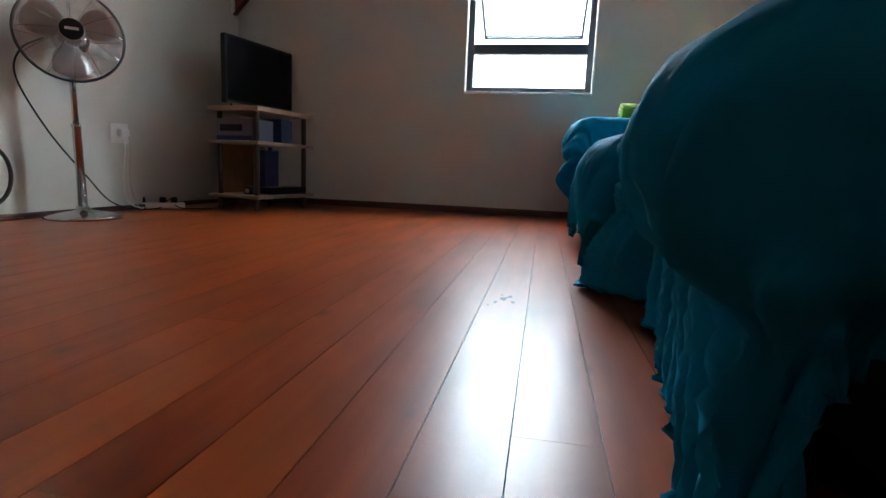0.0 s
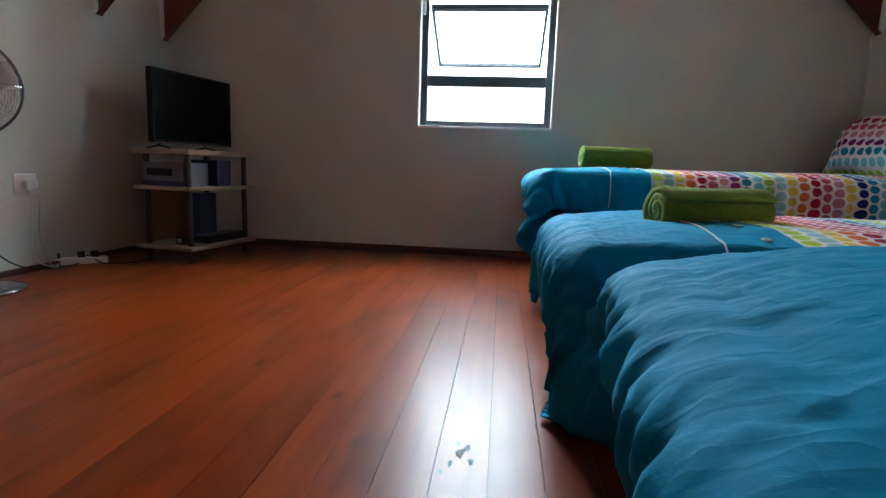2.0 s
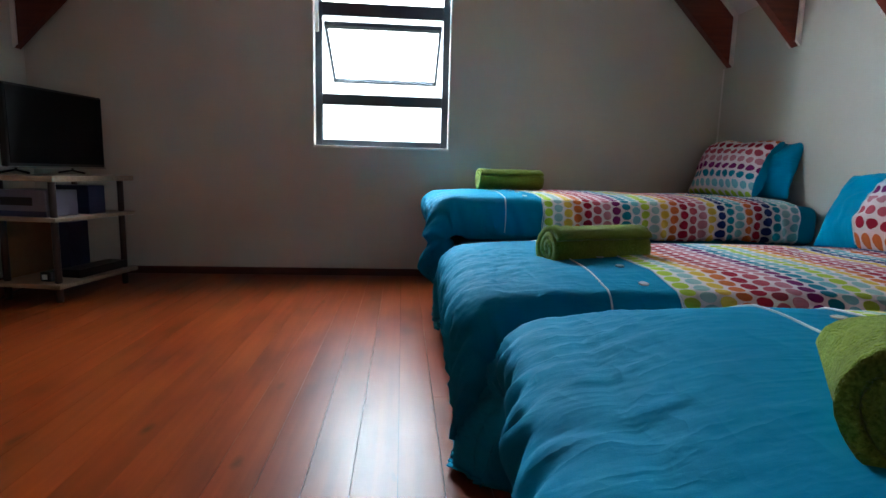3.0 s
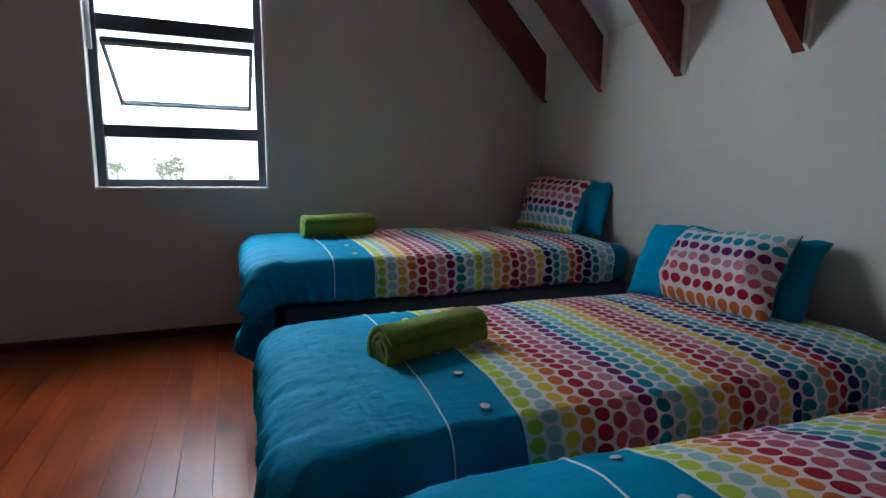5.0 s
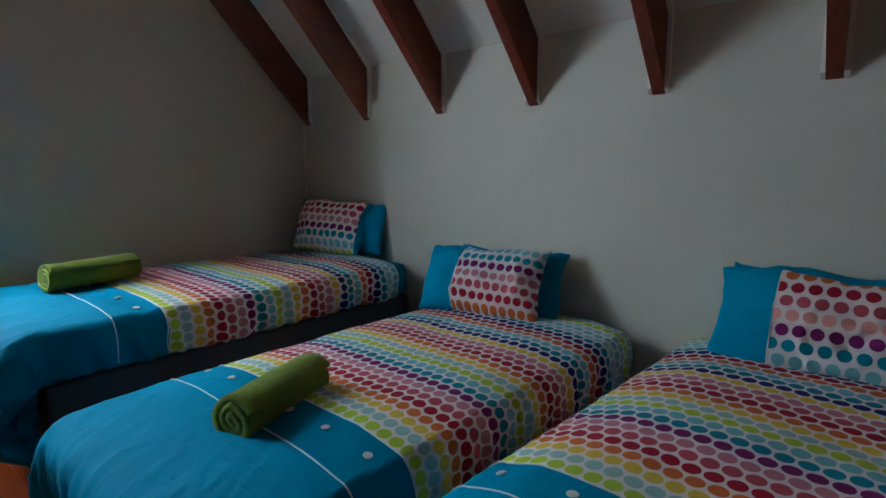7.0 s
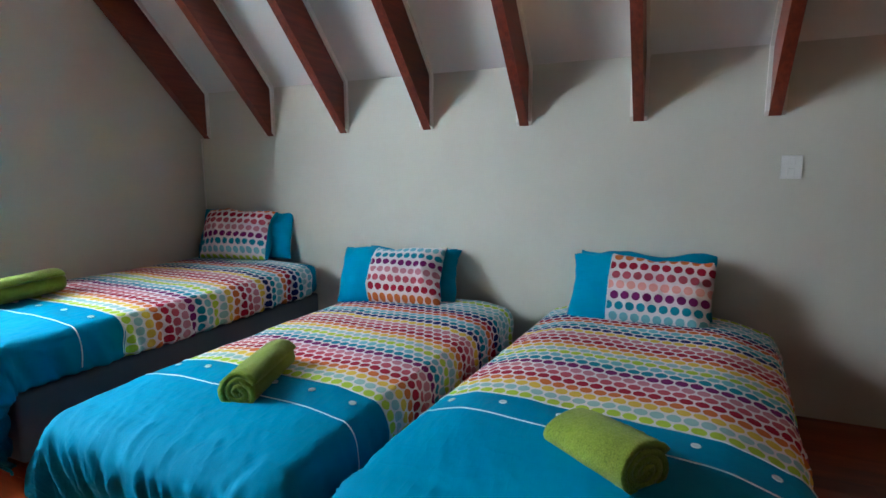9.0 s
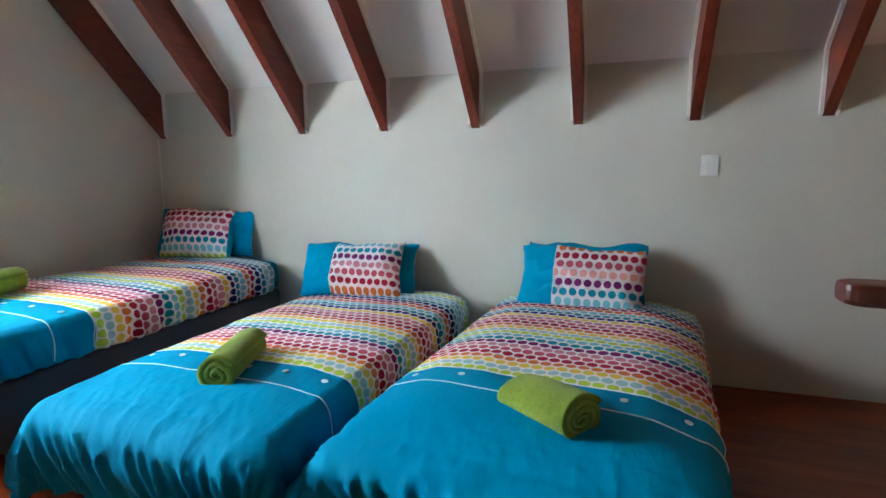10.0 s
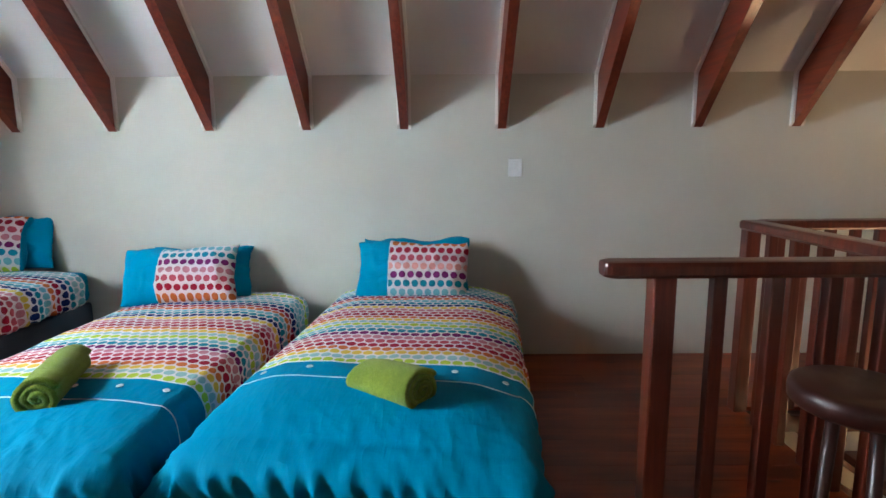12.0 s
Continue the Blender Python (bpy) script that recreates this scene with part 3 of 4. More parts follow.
def pillow(m, width, height, thick, mats, s0, s1, seed, label):
    """A plump pillow standing on its long edge; front to -y. The cloth between s0 and s1 (of the width) is printed."""
    rnd = random.Random(seed)
    off = Vector((rnd.uniform(0, 50), rnd.uniform(0, 50), 0))
    n, k = 56, 36
    bm = bmesh.new()
    uvl = bm.loops.layers.uv.new("UVMap")
    info = {}

    def at(i, j, side):
        s, t = 2 * i / n - 1, 2 * j / k - 1
        # slightly sucked-in edges, pointed corners
        px = s * width / 2 * (1 - 0.05 * (1 - t * t) ** 1 * abs(s) ** 3 - 0.03 * abs(t * s) ** 6)
        pz = t * height / 2 * (1 - 0.05 * (1 - s * s) * abs(t) ** 3 - 0.03 * abs(t * s) ** 6)
        body = (max(0, 1 - abs(s) ** 2.6) ** 0.62) * (max(0, 1 - abs(t) ** 2.4) ** 0.62)
        y = side * (thick / 2 * body + 0.004)
        q = Vector((px * 6, pz * 6, side * 3.0)) + off
        y += side * body * (0.018 * noise.noise(q) + 0.011 * noise.noise(q * 2.7) + 0.012 * max(0, 1 - abs(noise.noise(q * 1.6 + Vector((9, 0, 0)))) * 6))
        pz += (0.036 * noise.noise(Vector((px * 5, 7, 1)) + off) + 0.008 * noise.noise(Vector((px * 17, 3, 8)) + off)) * (t + 1) / 2
        px += (0.022 * noise.noise(Vector((4, pz * 6, 2)) + off) + 0.006 * noise.noise(Vector((9, pz * 21, 6)) + off)) * abs(s) ** 3
        y += 0.025 * noise.noise(Vector((px * 3, pz * 3, 5)) + off)
        v = bm.verts.new((px, y, pz + height / 2))
        info[v] = (px, pz)
        return v
    front = [[at(i, j, -1) for j in range(k + 1)] for i in range(n + 1)]
    back = [[at(i, j, 1) for j in range(k + 1)] for i in range(n + 1)]

    def face(vs, printed):
        f = bm.faces.new(vs)
        f.material_index = 1 if printed else 0
        f.smooth = True
        for l in f.loops:
            l[uvl].uv = info[l.vert]
    for i in range(n):
        pr = s0 <= (i + 0.5) / n <= s1
        for j in range(k):
            face((front[i][j], front[i + 1][j], front[i + 1][j + 1], front[i][j + 1]), pr)
            face((back[i][j], back[i][j + 1], back[i + 1][j + 1], back[i + 1][j]), False)
    rim = [(i, 0) for i in range(n)] + [(n, j) for j in range(k)] + [(i, k) for i in range(n, 0, -1)] + [(0, j) for j in range(k, 0, -1)]
    for a, b in zip(rim, rim[1:] + rim[:1]):
        face((front[a[0]][a[1]], back[a[0]][a[1]], back[b[0]][b[1]], front[b[0]][b[1]]), False)
    seam = [front[round(s0 * n)][j].co + Vector((0, -0.001, 0)) for j in range(1, k)] if s0 > 0.1 else None
    ob = tagged(part("pillow", bm, mats, None, m=m), label, "pillow", "pillows at the bed heads")
    if seam:
        part("piping", tube(seam, 0.0022, seg=6), M_STITCH, ob, "white stitched seam", True)
    return ob


def towel(m, length, radius, turns, seed, label, loose=0.0, squash=0.9):
    """A rolled bath towel: a spiral of thick cloth along x."""
    rnd = random.Random(seed)
    off = Vector((rnd.uniform(0, 40), rnd.uniform(0, 40), 0))
    n, k = 130, 26
    r0 = 0.012
    gap = (radius - r0) / turns
    th = gap * 0.93
    bm = bmesh.new()

    def at(i, j, inner):
        a = 2 * math.pi * turns * i / n
        x = (j / k - 0.5) * length
        r = r0 + gap * a / (2 * math.pi) + (-th if inner else 0)
        r = max(0.003, r)
        r *= 1 + 0.05 * noise.noise(Vector((x * 7, math.cos(a) * 1.2, math.sin(a) * 1.2)) + off)
        b = a - 2 * math.pi * turns + 2.6
        # uneven roll ends, telescoped a little
        x += 0.006 * math.sin(a * 0.9 + seed) * (1 if j > k / 2 else -1) * (abs(j / k - 0.5) * 2) ** 4
        y, z = r * math.cos(b), r * math.sin(b) * squash
        z = max(z, -radius * squash * 0.86)
        f = loose * (j / k) ** 1.5
        y, z = y * (1 + 0.35 * f), -radius * squash * 0.86 + (z + radius * squash * 0.86) * (1 - 0.45 * f)
        fuzz = 0.0035 * noise.noise(Vector((x * 70, y * 70, z * 70))) + 0.002 * noise.noise(Vector((x * 170, y * 170, z * 170)))
        return bm.verts.new((x, y * (1 + fuzz * 8), z + radius * squash * 0.86 + fuzz))
    outer = [[at(i, j, False) for j in range(k + 1)] for i in range(n + 1)]
    inner = [[at(i, j, True) for j in range(k + 1)] for i in range(n + 1)]
    for i in range(n):
        for j in range(k):
            bm.faces.new((outer[i][j], outer[i + 1][j], outer[i + 1][j + 1], outer[i][j + 1]))
            bm.faces.new((inner[i][j], inner[i][j + 1], inner[i + 1][j + 1], inner[i + 1][j]))
        for j in (0, k):
            bm.faces.new((outer[i][j], inner[i][j], inner[i + 1][j], outer[i + 1][j]))
    for j in range(k):
        bm.faces.new((outer[n][j], outer[n][j + 1], inner[n][j + 1], inner[n][j]))
        bm.faces.new((outer[0][j], outer[0][j + 1], inner[0][j + 1], inner[0][j]))
    return tagged(part("rolled_towel", bm, M_TOWEL, None, smooth=True, m=m), label, "towel", "rolled towels on the beds")


BEDS = (
    # foot x, south y, width, top of quilt, base bottom, base top, foot drop, south drop, north drop, seed, print, line, button, tuck
    ("far", 1.105, 3.97, 0.93, 0.608, 0.10, 0.375, 0.47, 0.24, 0.10, 3, 0.415, 0.235, 0.34, 0.24),
    ("middle", 1.108, 2.72, 0.885, 0.443, 0.06, 0.24, 0.365, 0.26, 0.26, 11, 0.43, 0.255, 0.36, 0.34),
    ("near", 1.115, 1.535, 0.955, 0.452, 0.06, 0.23, 0.48, 0.26, 0.30, 24, 0.465, 0.32, 0.40, 0.22),
)
BED_LABEL = {"far": "single divan bed on legs, taller, under the window wall", "middle": "low single divan bed with teal sheet",
             "near": "low single divan bed beside the stair rail"}
SOFT = {"far": (0.0, 0.6, 0.06, 0.0, 0.018), "middle": (0.012, 0.9, 0.0, 0.0, 0.022), "near": (0.020, 0.85, 0.05, 0.06, 0.045)}     # droop at the foot, creases, tuck, skew, puffed crown
TURN = {"far": (0, 0), "middle": (-2.0, 0.2), "near": (-4.5, 0.0)}     # each bed stands a little askew; degrees, and the quilt's rise to the head
FLARE = {"far": (0.22, 0.05, 1.0), "middle": (0.05, 0.09, 0.3), "near": (0.02, 0.25, 0.0)}
for nm, fx, sy, w, top, b0, b1, fd, sd, nd, seed, pr, ln, bt, tk in BEDS:
    turn, tilt = TURN[nm]
    bed(pose(fx, sy, 0, 0, 0, turn), 2.95 - fx, w, b0, b1, top - 0.035, BED_LABEL[nm])
    mat = dotted("duvet_print_" + nm, CYCLE, pr, 0.047 if nm == "far" else 0.0445)
    duvet(pose(fx, sy, 0, 0, -tilt, turn), (2.79 if nm == "far" else 2.87) - fx, w, top, fd, sd, nd, mat, seed,
          {"far": "teal duvet with rainbow polka-dot print, hanging over the grey base", "middle": "teal duvet with rainbow polka-dot print, gathered at the foot",
           "near": "teal duvet with rainbow polka-dot print, trailing to the floor"}[nm], pr, ln, bt, tk, FLARE[nm], *SOFT[nm])

P_A = ["lime", "sky", "teal", "purple", "mauve", "coral", "crimson", "orange", "yellow"]
P_B = ["yellow", "orange", "crimson", "coral", "mauve", "purple", "teal", "sky", "lime"]
P_C = ["lime", "sky", "teal", "purple", "pink", "coral", "crimson", "orange", "yellow"]
dots = dict(p_col=0.049, pitch=0.049, radius=0.0195, along=1, back=None, ground=(0.76, 0.70, 0.72))
for m, w, h, seed, label in (
        (pose(2.825, 4.51, 0.600, -22, 0, -79), 0.72, 0.355, 15, "plain teal pillow leaning on the wall in the corner"),
        (pose(2.745, 3.21, 0.425, -27, 0, -85), 0.60, 0.345, 16, "plain teal pillow behind the dotted one on the middle bed"),
        (pose(2.785, 1.93, 0.428, -19, 0, -92), 0.655, 0.365, 17, "plain teal pillow behind the dotted one by the rail")):
    pillow(m, w, h, 0.13, [M_TEAL, M_TEAL], 0, 0, seed, label)
pillow(pose(2.735, 4.515, 0.602, -27, 0, -79), 0.54, 0.36, 0.19, [M_TEAL, dotted("pillow_print_far", P_A, -0.20, **dots)], 0.03, 0.97, 5,
       "polka-dot pillow with an orange top row, in the corner")
pillow(pose(2.645, 3.285, 0.428, -31, 0, -83), 0.655, 0.36, 0.22, [M_TEAL, dotted("pillow_print_middle", P_B, -0.225, **{**dots, "pitch": 0.044, "radius": 0.0182})], 0.36, 1.0, 6,
       "teal pillow with polka-dot panel, purple row near the top")
pillow(pose(2.69, 1.945, 0.425, -22, 0, -93), 0.665, 0.355, 0.20, [M_TEAL, dotted("pillow_print_near", P_C, -0.20, **dots)], 0.30, 1.0, 7,
       "teal pillow with polka-dot panel, crimson row near the top")
towel(pose(1.475, 4.545, 0.606, 0, 0, 12), 0.385, 0.072, 3.2, 1, "rolled green terry towel, slim, on the tall bed")
towel(pose(1.48, 3.13, 0.408, 0, 0, 19), 0.36, 0.080, 3.0, 2, "rolled olive-green terry towel on the middle bed")
towel(pose(1.37, 1.925, 0.446, 0, 0, 50), 0.275, 0.080, 3.6, 5, "loosely rolled green terry towel on the bed by the rail", 0.6)

# ---- stair opening and balustrade ----
RAIL_Z = 0.945


def handrail(a, b, name="handrail", rounded=True):
    """A moulded rail with a rounded end at a."""
    a, b = Vector(a), Vector(b)
    t = (b - a).normalized()
    s = Vector((-t.y, t.x, 0))
    prof = [(-0.036, -0.047), (0.036, -0.047), (0.047, -0.036), (0.047, -0.012), (0.040, -0.002), (0.028, 0.0), (-0.028, 0.0), (-0.040, -0.002), (-0.047, -0.012), (-0.047, -0.036)]
    bm = bmesh.new()
    rings = []
    steps = [(0.0, 0.62), (0.006, 0.78), (0.018, 0.92), (0.034, 1.0)] if rounded else [(0.0, 1.0)]
    for d, f in steps + [((b - a).length, 1.0)]:
        rings.append([bm.verts.new(a + t * d + s * p * f + Vector((0, 0, -0.023 + (q + 0.023) * (0.5 + f / 2)))) for p, q in prof])
    for r1, r2 in zip(rings, rings[1:]):
        for i in range(10):
            bm.faces.new((r1[i], r1[(i + 1) % 10], r2[(i + 1) % 10], r2[i]))
    bm.faces.new(rings[0][::-1])
    bm.faces.new(rings[-1])
    return bm


baluster_mesh = finish("baluster", box((-0.019, -0.019, 0), (0.019, 0.019, RAIL_Z - 0.045), 0.004), M_RAIL)
newel_mesh = finish("newel_post", box((-0.032, -0.032, 0), (0.032, 0.032, RAIL_Z - 0.045), 0.005), M_RAIL)


def balustrade(a, b, first, label, posts, step=0.118):
    ob = empty("balustrade", pose(0, 0, 0), label, "railing", "railings round the stairs", "structure")
    part("handrail", handrail((*a, RAIL_Z), (*b, RAIL_Z)), M_RAIL, ob)
    a, b = Vector((*a, 0)), Vector((*b, 0))
    n = int(((b - a).length - first) / step)
    for i in range(n):
        o = new("newel_post", newel_mesh) if i in posts else new("baluster", baluster_mesh)
        o.parent = ob
        o.location = a + (b - a).normalized() * (first + step * i)
    return ob


RX = 1.165
balustrade((RX, 1.305), (RX, -1.9), 0.17, "red-brown wooden balustrade with square balusters and rounded rail end", (0, 7, 14), 0.16)
balustrade((2.235, 0.305), (RX + 0.05, 0.305), 0.045, "red-brown wooden balustrade across the stair head", (0,), 0.165)
balustrade((2.21, 0.255), (2.21, -2.2), 0.10, "red-brown wooden balustrade beside the knee wall", (7, 14))

# open treads going down
stairs = empty("staircase", pose(0, 0, 0), "dark stained open-tread wooden staircase going down", "stairs", kind="structure")
for i in range(9):
    part("tread", box((STAIR[0] + 0.045, -0.18 - 0.25 * i - 0.27, -0.18 * (i + 1) - 0.04), (STAIR[1] - 0.045, -0.18 - 0.25 * i, -0.18 * (i + 1)), 0.006), M_TREAD, stairs)
for x in (STAIR[0] + 0.003, STAIR[1] - 0.043):
    part("stringer", prism([(0.22, -0.075), (0.22, -0.40), (-2.15, -2.01), (-2.15, -1.69)], 0, x, x + 0.04), M_TREAD, stairs)
part("wall_rail", prism([(0.10, 0.016), (0.10, -0.05), (-2.1, -1.63), (-2.1, -1.565)], 0, STAIR[1] - 0.03, STAIR[1] - 0.002), M_TREAD, stairs, "dark sloping rail on the stair wall")
structure("stair_wall", box((STAIR[1], STAIR[2], -2.7), (STAIR[1] + 0.02, STAIR[3], -0.105)), M_CEIL, "white painted wall beside the stairs", "wall")
structure("stair_fascia", box((STAIR[1] - 0.004, STAIR[2], -0.105), (STAIR[1] + 0.02, STAIR[3], -0.022)), M_TREAD, "dark stained board edging the stair opening", "trim")
# room below
bm = bmesh.new()
box((0.2, YS - 0.2, -2.7), (0.4, 2.6, -0.29), 0, bm)
box((3.0, YS - 0.2, -2.7), (3.2, 2.6, -0.29), 0, bm)
box((0.4, 2.4, -2.7), (3.0, 2.6, -0.29), 0, bm)
box((0.4, YS - 0.2, -2.7), (3.0, YS, -0.29), 0, bm)
structure("wall_downstairs", bm, M_TILE, "cream walls of the room below", "wall")
structure("floor_downstairs", box((0.2, YS - 0.2, -2.9), (3.2, 2.6, -2.701)), M_TILE, "cream tiled floor of the room below", "floor")

# ---- stool ----
stool = empty("stool", pose(0.915, 0.745, 0), "dark brown round wooden stool beside the stair rail", "stool")
part("seat", lathe([(0.115, 0.620), (0.138, 0.622), (0.148, 0.632), (0.150, 0.657), (0.146, 0.672), (0.132, 0.680), (0.02, 0.678)], 48), M_SEAT, stool, smooth=True)
for k in range(4):
    a = k * math.pi / 2 + 0.1
    ca, sa = math.cos(a), math.sin(a)
    part("leg", tube([(0.085 * ca, 0.085 * sa, 0.0), (0.075 * ca, 0.075 * sa, 0.32), (0.060 * ca, 0.060 * sa, 0.624)], [0.013, 0.016, 0.015], seg=10), M_SEAT, stool, smooth=True)
    b = a + math.pi / 2
    z = 0.22 + 0.05 * (k % 2)
    part("rung", tube([(0.078 * ca, 0.078 * sa, z), (0.078 * math.cos(b), 0.078 * math.sin(b), z)], 0.009, seg=8), M_SEAT, stool, smooth=True)

# ---- light switch ----
sw = empty("light_switch", pose(XE - 0.001, 1.320, 1.192), "white plastic light switch plate on the wall", "switch")
part("plate", box((-0.009, -0.042, -0.054), (0, 0.042, 0.054), 0.004), M_PLASTIC, sw)
for z in (-0.022, 0.022):
    part("rocker", box((-0.013, -0.013, z - 0.016), (-0.008, 0.013, z + 0.016), 0.002), M_PLASTIC, sw)

# ---- television on its stand ----
st_m = pose(-1.175, 4.21, 0, 0, 0, -10)
stand = empty("tv_stand", st_m, "pale wood-effect television stand with dark round posts and three shelves", "tv stand")
LX, LY = 0.38, 0.575
for z0, z1, nm in ((0.600, 0.628, "top"), (0.405, 0.425, "shelf"), (0.075, 0.097, "shelf")):
    part(nm, box((0, 0, z0), (LX, LY, z1), 0.004), M_BOARD, stand)
for x in (0.05, LX - 0.05):
    for y in (0.05, LY - 0.05):
        for z0, z1 in ((0.0, 0.075), (0.097, 0.405), (0.425, 0.600)):
            part("post", lathe([(0.015, z0), (0.0165, z0 + 0.006), (0.0165, z1 - 0.006), (0.015, z1)], 14), M_POST, stand, m=pose(x, y, 0), smooth=True)
part("back_panel", box((0.004, 0.08, 0.097), (0.012, 0.52, 0.405)), M_KRAFT, stand, "brown board back panel")


def carton(m, sx, sy, sz, mat, label, bars):
    c = empty("carton", m, label, "box")
    part("body", box((0, 0, 0), (sx, sy, sz), 0.003), mat, c)
    for lo, hi, bm_ in bars:
        part("print", box(lo, hi), bm_, c, "printed bar")
    return c


carton(st_m @ pose(0.04, 0.03, 0.426), 0.27, 0.20, 0.13, M_CARTON, "pale printed carton on the stand's middle shelf",
       [((0.03, -0.0015, 0.055), (0.20, 0.001, 0.095), M_BLACK), ((0.0, -0.001, 0.0), (0.27, 0.001, 0.028), M_NAVY)])
carton(st_m @ pose(0.14, 0.27, 0.426), 0.20, 0.12, 0.15, M_NAVY, "small navy cardboard box on the middle shelf", [])
carton(st_m @ pose(0.13, 0.26, 0.098), 0.09, 0.14, 0.28, M_NAVY, "tall navy cardboard box on the bottom shelf", [])
pl = empty("disc_player", st_m @ pose(0.03, 0.16, 0.098), "slim black disc player on the bottom shelf", "disc player")
part("body", box((0.2, 0.0, 0.004), (0.32, 0.36, 0.045), 0.004), M_BLACK, pl)
part("foot", box((0.21, 0.02, 0), (0.31, 0.34, 0.004)), M_BLACK, pl)
ad = empty("power_adapter", st_m @ pose(0.22, 0.06, 0.098), "small black adapter with a white label", "adapter")
part("body", box((0, 0, 0), (0.06, 0.05, 0.05), 0.006), M_BLACK, ad)
part("label", box((0.012, -0.002, 0.012), (0.04, 0.001, 0.036)), M_PLASTIC, ad, "white label")

tv_m = pose(-1.045, 4.63, 0.63, 0, 0, -13)
tv = empty("television", tv_m, "black flat-screen television switched off, on the stand", "television")
part("cabinet", box((-0.045, -0.315, 0.035), (0.0, 0.315, 0.455), 0.008), M_BLACK, tv)
part("screen", box((0.0005, -0.303, 0.055), (0.003, 0.303, 0.442)), M_SCREEN, tv, "dark glossy screen")
part("trim", box((-0.002, -0.315, 0.030), (0.006, 0.315, 0.040), 0.002), M_CHROME, tv, "silver lower trim")
for y in (-0.25, 0.10):
    part("foot", tube([(-0.02, y, 0.04), (-0.02, y - 0.01, 0.02), (0.07, y - 0.02, 0.006)], 0.006, seg=8), M_BLACK, tv)
    part("foot", tube([(-0.02, y, 0.04), (-0.02, y - 0.01, 0.02), (-0.10, y - 0.02, 0.006)], 0.006, seg=8), M_BLACK, tv)

# ---- pedestal fan ----
fan = empty("pedestal_fan", pose(-1.265, 3.37, 0, 1, -1, 0), "chrome pedestal fan with a round wire guard", "fan")
part("base", lathe([(0.158, 0.0), (0.163, 0.008), (0.155, 0.016), (0.10, 0.028), (0.05, 0.036), (0.03, 0.045), (0.026, 0.06)], 48), M_CHROME, fan, smooth=True)
part("sleeve", lathe([(0.019, 0.05), (0.019, 0.42), (0.022, 0.425), (0.022, 0.44)], 20), M_CHROME, fan, smooth=True)
part("pole", lathe([(0.0125, 0.44), (0.0125, 0.80)], 16), M_CHROME, fan, smooth=True)
head_m = pose(0.005, 0.005, 0.822, 0, 0, -42) @ pose(0, 0, 0, 0, -8, 0)
head = part("motor", tube([(-0.13, 0, 0), (-0.12, 0, 0), (-0.02, 0, 0), (0.0, 0, 0)], [0.03, 0.062, 0.072, 0.05], seg=24), M_CHROME, fan, "chrome motor housing", True, head_m)
GR = 0.203
for n, front in ((24, True), (16, False)):
    for i in range(n):
        r = 0.055 + (GR - 0.055) * i / (n - 1)
        x = 0.12 - 0.055 * (r / GR) ** 3 if front else -0.035 + 0.05 * (r / GR) ** 3
        ring = tube([(x, r * math.cos(a), r * math.sin(a)) for a in np.linspace(0, 2 * math.pi, 44, endpoint=False)], 0.0011, None, 4, True)
        part("guard_ring", ring, M_CHROME, head)
for k in range(12):
    a = 2 * math.pi * k / 12
    for front in (True, False):
        pts = [(0.12 - 0.055 * (r / GR) ** 3 if front else -0.035 + 0.05 * (r / GR) ** 3, r * math.cos(a), r * math.sin(a)) for r in np.linspace(0.05, GR, 8)]
        part("guard_spoke", tube(pts, 0.0016, None, 5), M_CHROME, head)
part("guard_rim", tube([(0.045, (GR + 0.004) * math.cos(a), (GR + 0.004) * math.sin(a)) for a in np.linspace(0, 2 * math.pi, 56, endpoint=False)], 0.006, None, 8, True), M_ALU, head, "dark rim clip", True)
part("badge", tube([(0.118, 0, 0), (0.126, 0, 0), (0.130, 0, 0)], [0.046, 0.046, 0.040], seg=32), M_BLACK, head, "black round badge with a pale bar")
part("badge_bar", box((0.1301, -0.026, -0.006), (0.1312, 0.026, 0.006)), M_PLASTIC, head)
part("hub", tube([(0.0, 0, 0), (0.06, 0, 0), (0.075, 0, 0)], [0.045, 0.042, 0.02], seg=24), M_BLADE, head, smooth=True)
for k in range(3):
    bm = bmesh.new()
    rows = []
    for i in range(9):
        f = i / 8
        r = 0.035 + 0.155 * f
        w = 0.025 + 0.050 * math.sin(min(1, f * 1.15) * math.pi * 0.62)
        rows.append([bm.verts.new((0.03 + 0.022 * c * (1.2 - f * 0.6), w * c, r - 0.02 * c * c * f)) for c in (-1, -0.5, 0, 0.5, 1)])
    for a, b in zip(rows, rows[1:]):
        for i in range(4):
            bm.faces.new((a[i], a[i + 1], b[i + 1], b[i]))
    bl = part("blade", bm, M_BLADE, head, smooth=True, m=pose(0, 0, 0, 120 * k + 178, 0, 0))
    t = bl.modifiers.new("thickness", "SOLIDIFY")
    t.thickness = 0.0015

# ---- socket, cables, power strip ----
so = empty("wall_socket", pose(XW + 0.001, 3.795, 0.425), "white wall socket with a plug in it", "socket")
part("plate", box((0, -0.062, -0.054), (0.009, 0.062, 0.054), 0.004), M_PLASTIC, so)
part("plug", box((0.009, -0.028, -0.022), (0.045, 0.012, 0.022), 0.008), M_PLASTIC, so)
part("plug", box((0.009, 0.018, -0.016), (0.035, 0.046, 0.02), 0.006), M_PLASTIC, so)
strip = empty("power_strip", pose(-1.39, 4.02, 0, 0, 0, 42), "white power strip with black plugs on the floor", "power strip")
part("body", box((-0.15, -0.027, 0), (0.15, 0.027, 0.036), 0.007), M_PLASTIC, strip)
for x in (-0.08, 0.03, 0.09):
    part("plug", box((x - 0.018, -0.018, 0.034), (x + 0.018, 0.018, 0.068), 0.006), M_BLACK, strip)


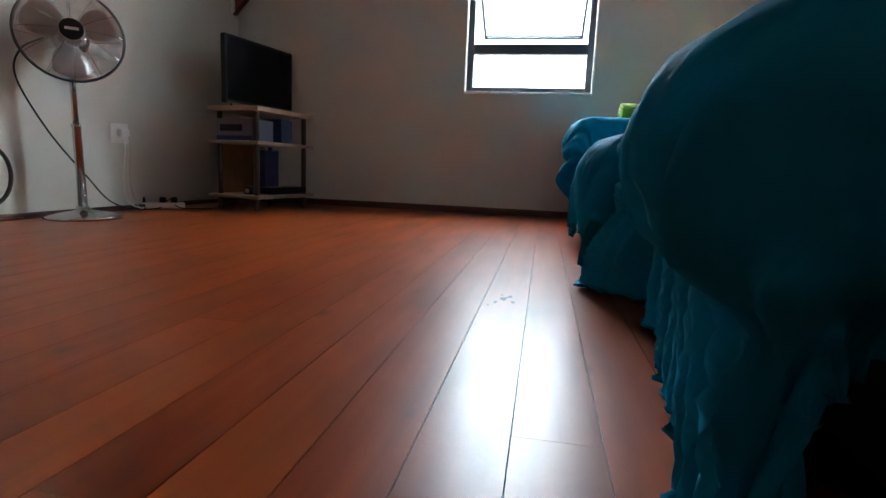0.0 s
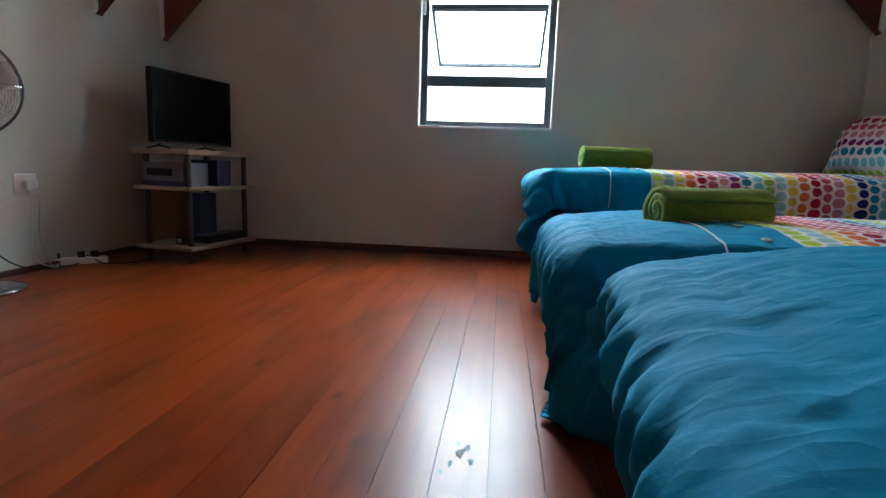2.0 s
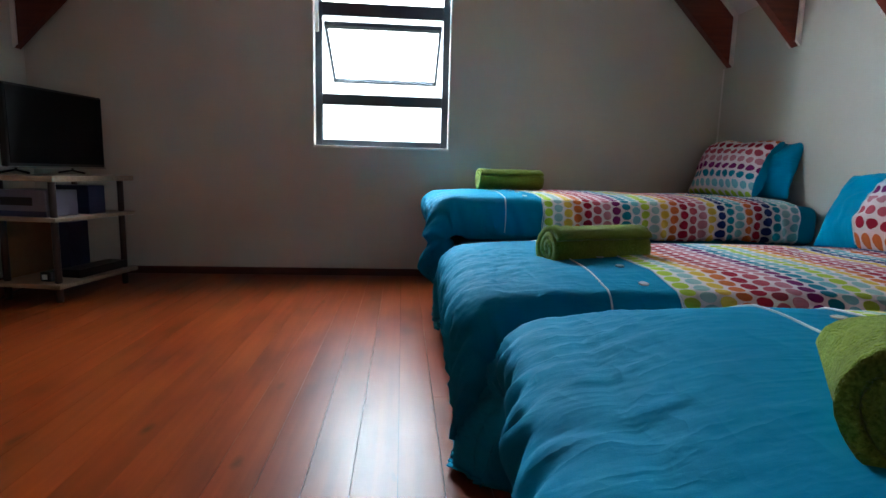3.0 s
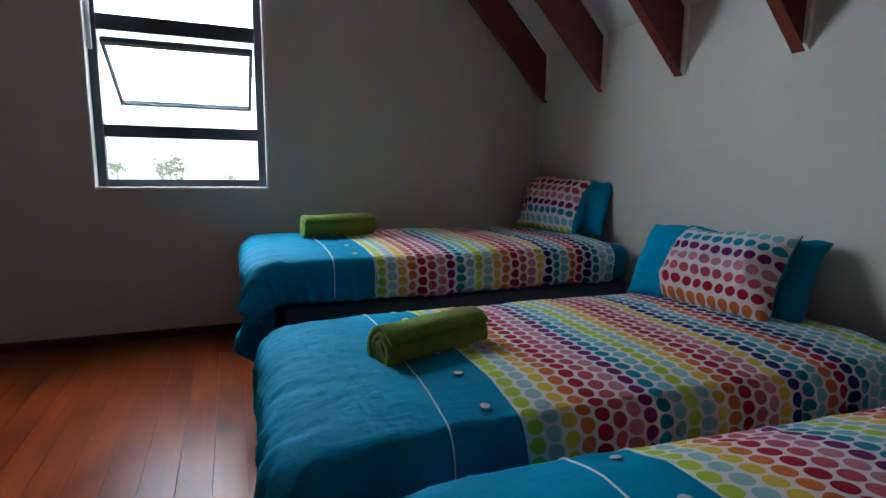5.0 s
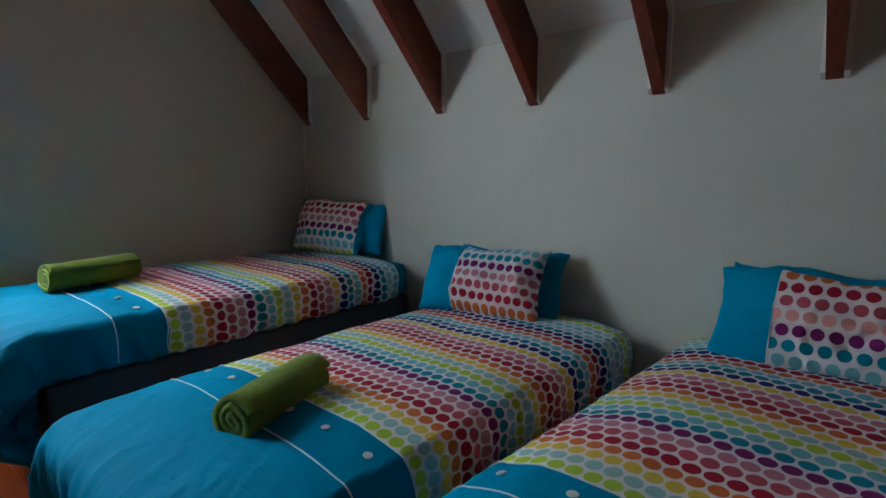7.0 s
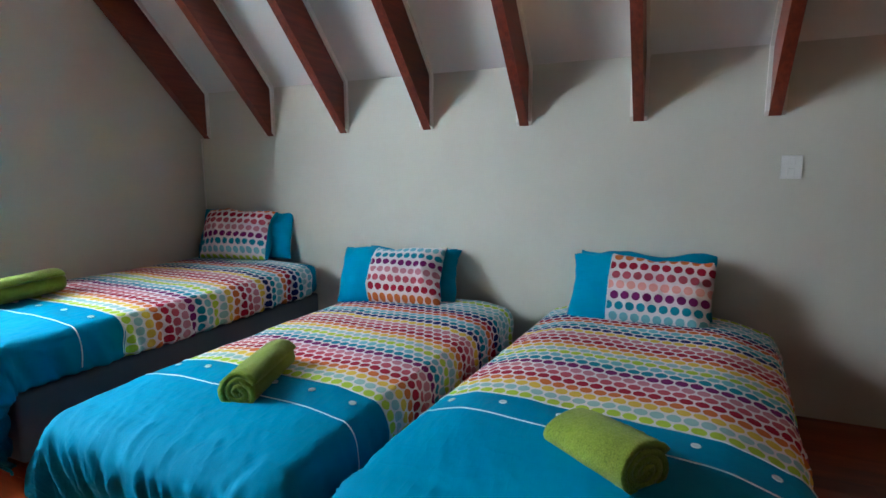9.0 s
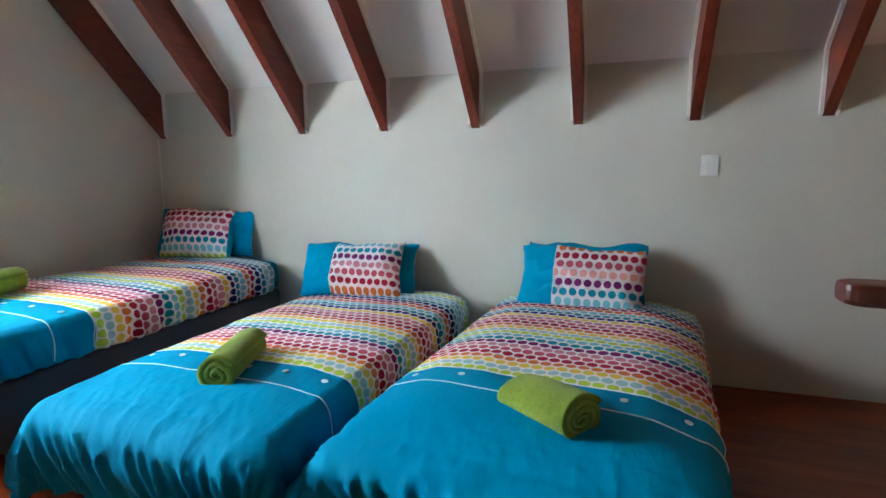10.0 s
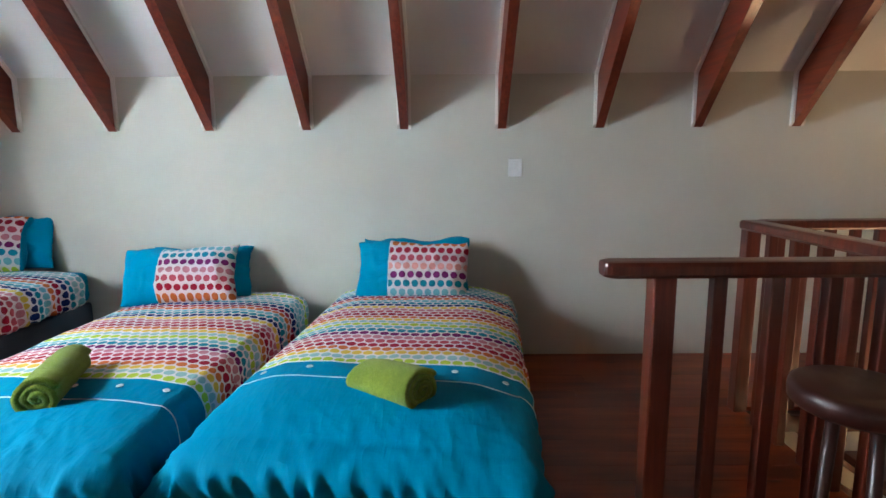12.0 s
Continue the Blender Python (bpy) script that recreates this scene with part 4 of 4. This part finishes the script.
def cable(points, r, mat, label, n=8):
    return tagged(part("cable", tube(spline(points, n), r, seg=6), mat, smooth=True), label, "cable")


cable([(XW + 0.04, 3.790, 0.42), (XW + 0.045, 3.790, 0.35), (XW + 0.022, 3.795, 0.2), (XW + 0.03, 3.800, 0.06), (XW + 0.06, 3.88, 0.008), (-1.42, 3.94, 0.012)], 0.0035, M_PLASTIC, "white mains cable hanging from the socket")
cable([(XW + 0.035, 3.830, 0.41), (XW + 0.04, 3.835, 0.33), (XW + 0.02, 3.840, 0.18), (XW + 0.035, 3.870, 0.03), (-1.42, 3.97, 0.008)], 0.003, M_BLADE, "thin grey cable hanging from the socket")
cable([(-1.31, 3.26, 0.80), (-1.365, 3.20, 0.74), (-1.38, 3.18, 0.62), (-1.35, 3.29, 0.40), (-1.33, 3.46, 0.20), (-1.38, 3.66, 0.06), (-1.38, 3.84, 0.008), (-1.36, 4.02, 0.008), (-1.37, 4.09, 0.05)], 0.004, M_BLACK, "black fan cable drooping to the floor")
cable([(-1.37, 4.10, 0.055), (-1.27, 4.05, 0.012), (-1.17, 4.08, 0.006), (-1.12, 4.16, 0.006), (-1.17, 4.3, 0.006), (-1.18, 4.55, 0.02)], 0.0035, M_BLACK, "black cable curling over the floor to the stand")
cable([(XW + 0.02, 2.2, 0.006), (XW + 0.025, 2.9, 0.006), (XW + 0.02, 3.2, 0.006)], 0.005, M_TREAD, "thin reddish cable along the wall foot")

# hoop-shaped foot of something standing by the wall
hoop = [(XW + 0.05 + 0.0, 3.03 + 0.10 * math.sin(a), 0.20 - 0.125 * math.cos(a) * 1.0) for a in np.linspace(-0.25, 2.9, 20)]
tagged(part("metal_hoop", tube([(XW + 0.05, 2.95, 0.0), (XW + 0.05, 2.99, 0.05)] + hoop, 0.009, seg=8), M_POST, smooth=True), "dark bronze curved metal loop standing by the wall", "metal loop")

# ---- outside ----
structure("ground", box((-400, YN + 0.6, -3.2), (400, 900, -3.0)), M_GRASS, "grassland below the house, coloured pale for haze", "ground")


def haze(nt, b):
    e = nt.nodes.new("ShaderNodeEmission")
    f = noise_tex(nt, coords(nt, scale=(0.01, 0.01, 0.02)), 2.0, 3)
    nt.links.new(ramp(nt, f, [(0.3, (0.90, 0.95, 1.0)), (0.7, (1.0, 1.0, 0.99))]), e.inputs["Color"])
    e.inputs["Strength"].default_value = 4.0
    nt.links.new(e.outputs[0], nt.nodes["Material Output"].inputs["Surface"])


structure("backdrop", box((-300, 100, -3.0), (300, 101, 160)), material("bright_haze", haze), "bright white overcast haze in the distance", "sky")


def tree(x, y, h, seed, palm=False):
    rnd = random.Random(seed)
    t = empty("tree", pose(x, y, -3.0), "hazy green tree far across the grassland" if not palm else "hazy tall slender tree far across the grassland", "tree", "trees beyond the house")
    part("trunk", tube([(0, 0, 0), (0.1, 0, h * 0.3), (0.0, 0.1, h * 0.7)], [h * 0.03, h * 0.022, h * 0.012], seg=8), M_BARK, t)
    bm = bmesh.new()
    for i in range(260):
        a, b = rnd.uniform(0, 6.28), rnd.gauss(0, 0.5)
        r = h * (0.10 if palm else 0.24) * rnd.random() ** 0.5
        c = Vector((r * math.cos(a), r * math.sin(a), h * 0.72 + b * h * (0.12 if palm else 0.2)))
        d = [Vector((rnd.gauss(0, 1), rnd.gauss(0, 1), rnd.gauss(0, 1))) * h * 0.035 for _ in range(3)]
        bm.faces.new([bm.verts.new(c + e) for e in d])
    # crown colour carries the haze, there is no air effect
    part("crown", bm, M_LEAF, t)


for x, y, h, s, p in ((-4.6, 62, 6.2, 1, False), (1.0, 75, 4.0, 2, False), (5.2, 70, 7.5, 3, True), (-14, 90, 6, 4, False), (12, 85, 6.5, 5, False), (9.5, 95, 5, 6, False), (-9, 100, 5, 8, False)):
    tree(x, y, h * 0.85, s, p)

# ---- grey worn marks on the boards ----
M_MARK = plain("grey_worn_mark", (0.05, 0.035, 0.035), 0.6, vary=0.3, scale=60)
rnd = random.Random(31)
for mx, my, mr in ((0.80, 2.45, 0.011), (0.815, 2.475, 0.008), (0.825, 2.42, 0.007), (0.785, 2.41, 0.006), (0.795, 2.49, 0.004), (0.77, 2.38, 0.004)):
    bm = bmesh.new()
    ring = []
    for k in range(22):
        a = 2 * math.pi * k / 22
        r = mr * (1 + 0.9 * noise.noise(Vector((mx * 30 + 1.6 * math.cos(a), my * 30 + 1.6 * math.sin(a), 3))) + rnd.uniform(-0.12, 0.12))
        ring.append(bm.verts.new((mx + r * math.cos(a) * 0.8, my + r * math.sin(a) * 1.7, 0.0006)))
    bm.faces.new(ring)
    tagged(part("floor_mark", bm, M_MARK), "dark grey worn mark on the floor boards", "stain", kind="structure")

# ---- floor boards, one by one ----
PW = 0.1045
rnd = random.Random(8)
x = XW
col = 0
first = (0.755 - XW) % PW     # a joint runs at x = 0.755
while x < XE - 0.02:
    x1 = min(x + (PW if col else first), XE)
    spans = [(YS, YN)] if x1 <= STAIR[0] + 0.05 or x >= STAIR[1] - 0.05 else [(STAIR[3], YN)]
    for y0, y1 in spans:
        cuts = [y0]
        while y1 - cuts[-1] > 5.4:
            cuts.append(cuts[-1] + rnd.uniform(2.0, 4.4))
        cuts.append(y1)
        for a, b in zip(cuts, cuts[1:]):
            g = 0.0007
            bm = box((0, 0, -0.0205), (x1 - x - 2 * g, b - a - g, 0.0))
            part("plank", bm, M_FLOOR, FLOOR, m=pose(x + g, a, 0))
    x = x1
    col += 1
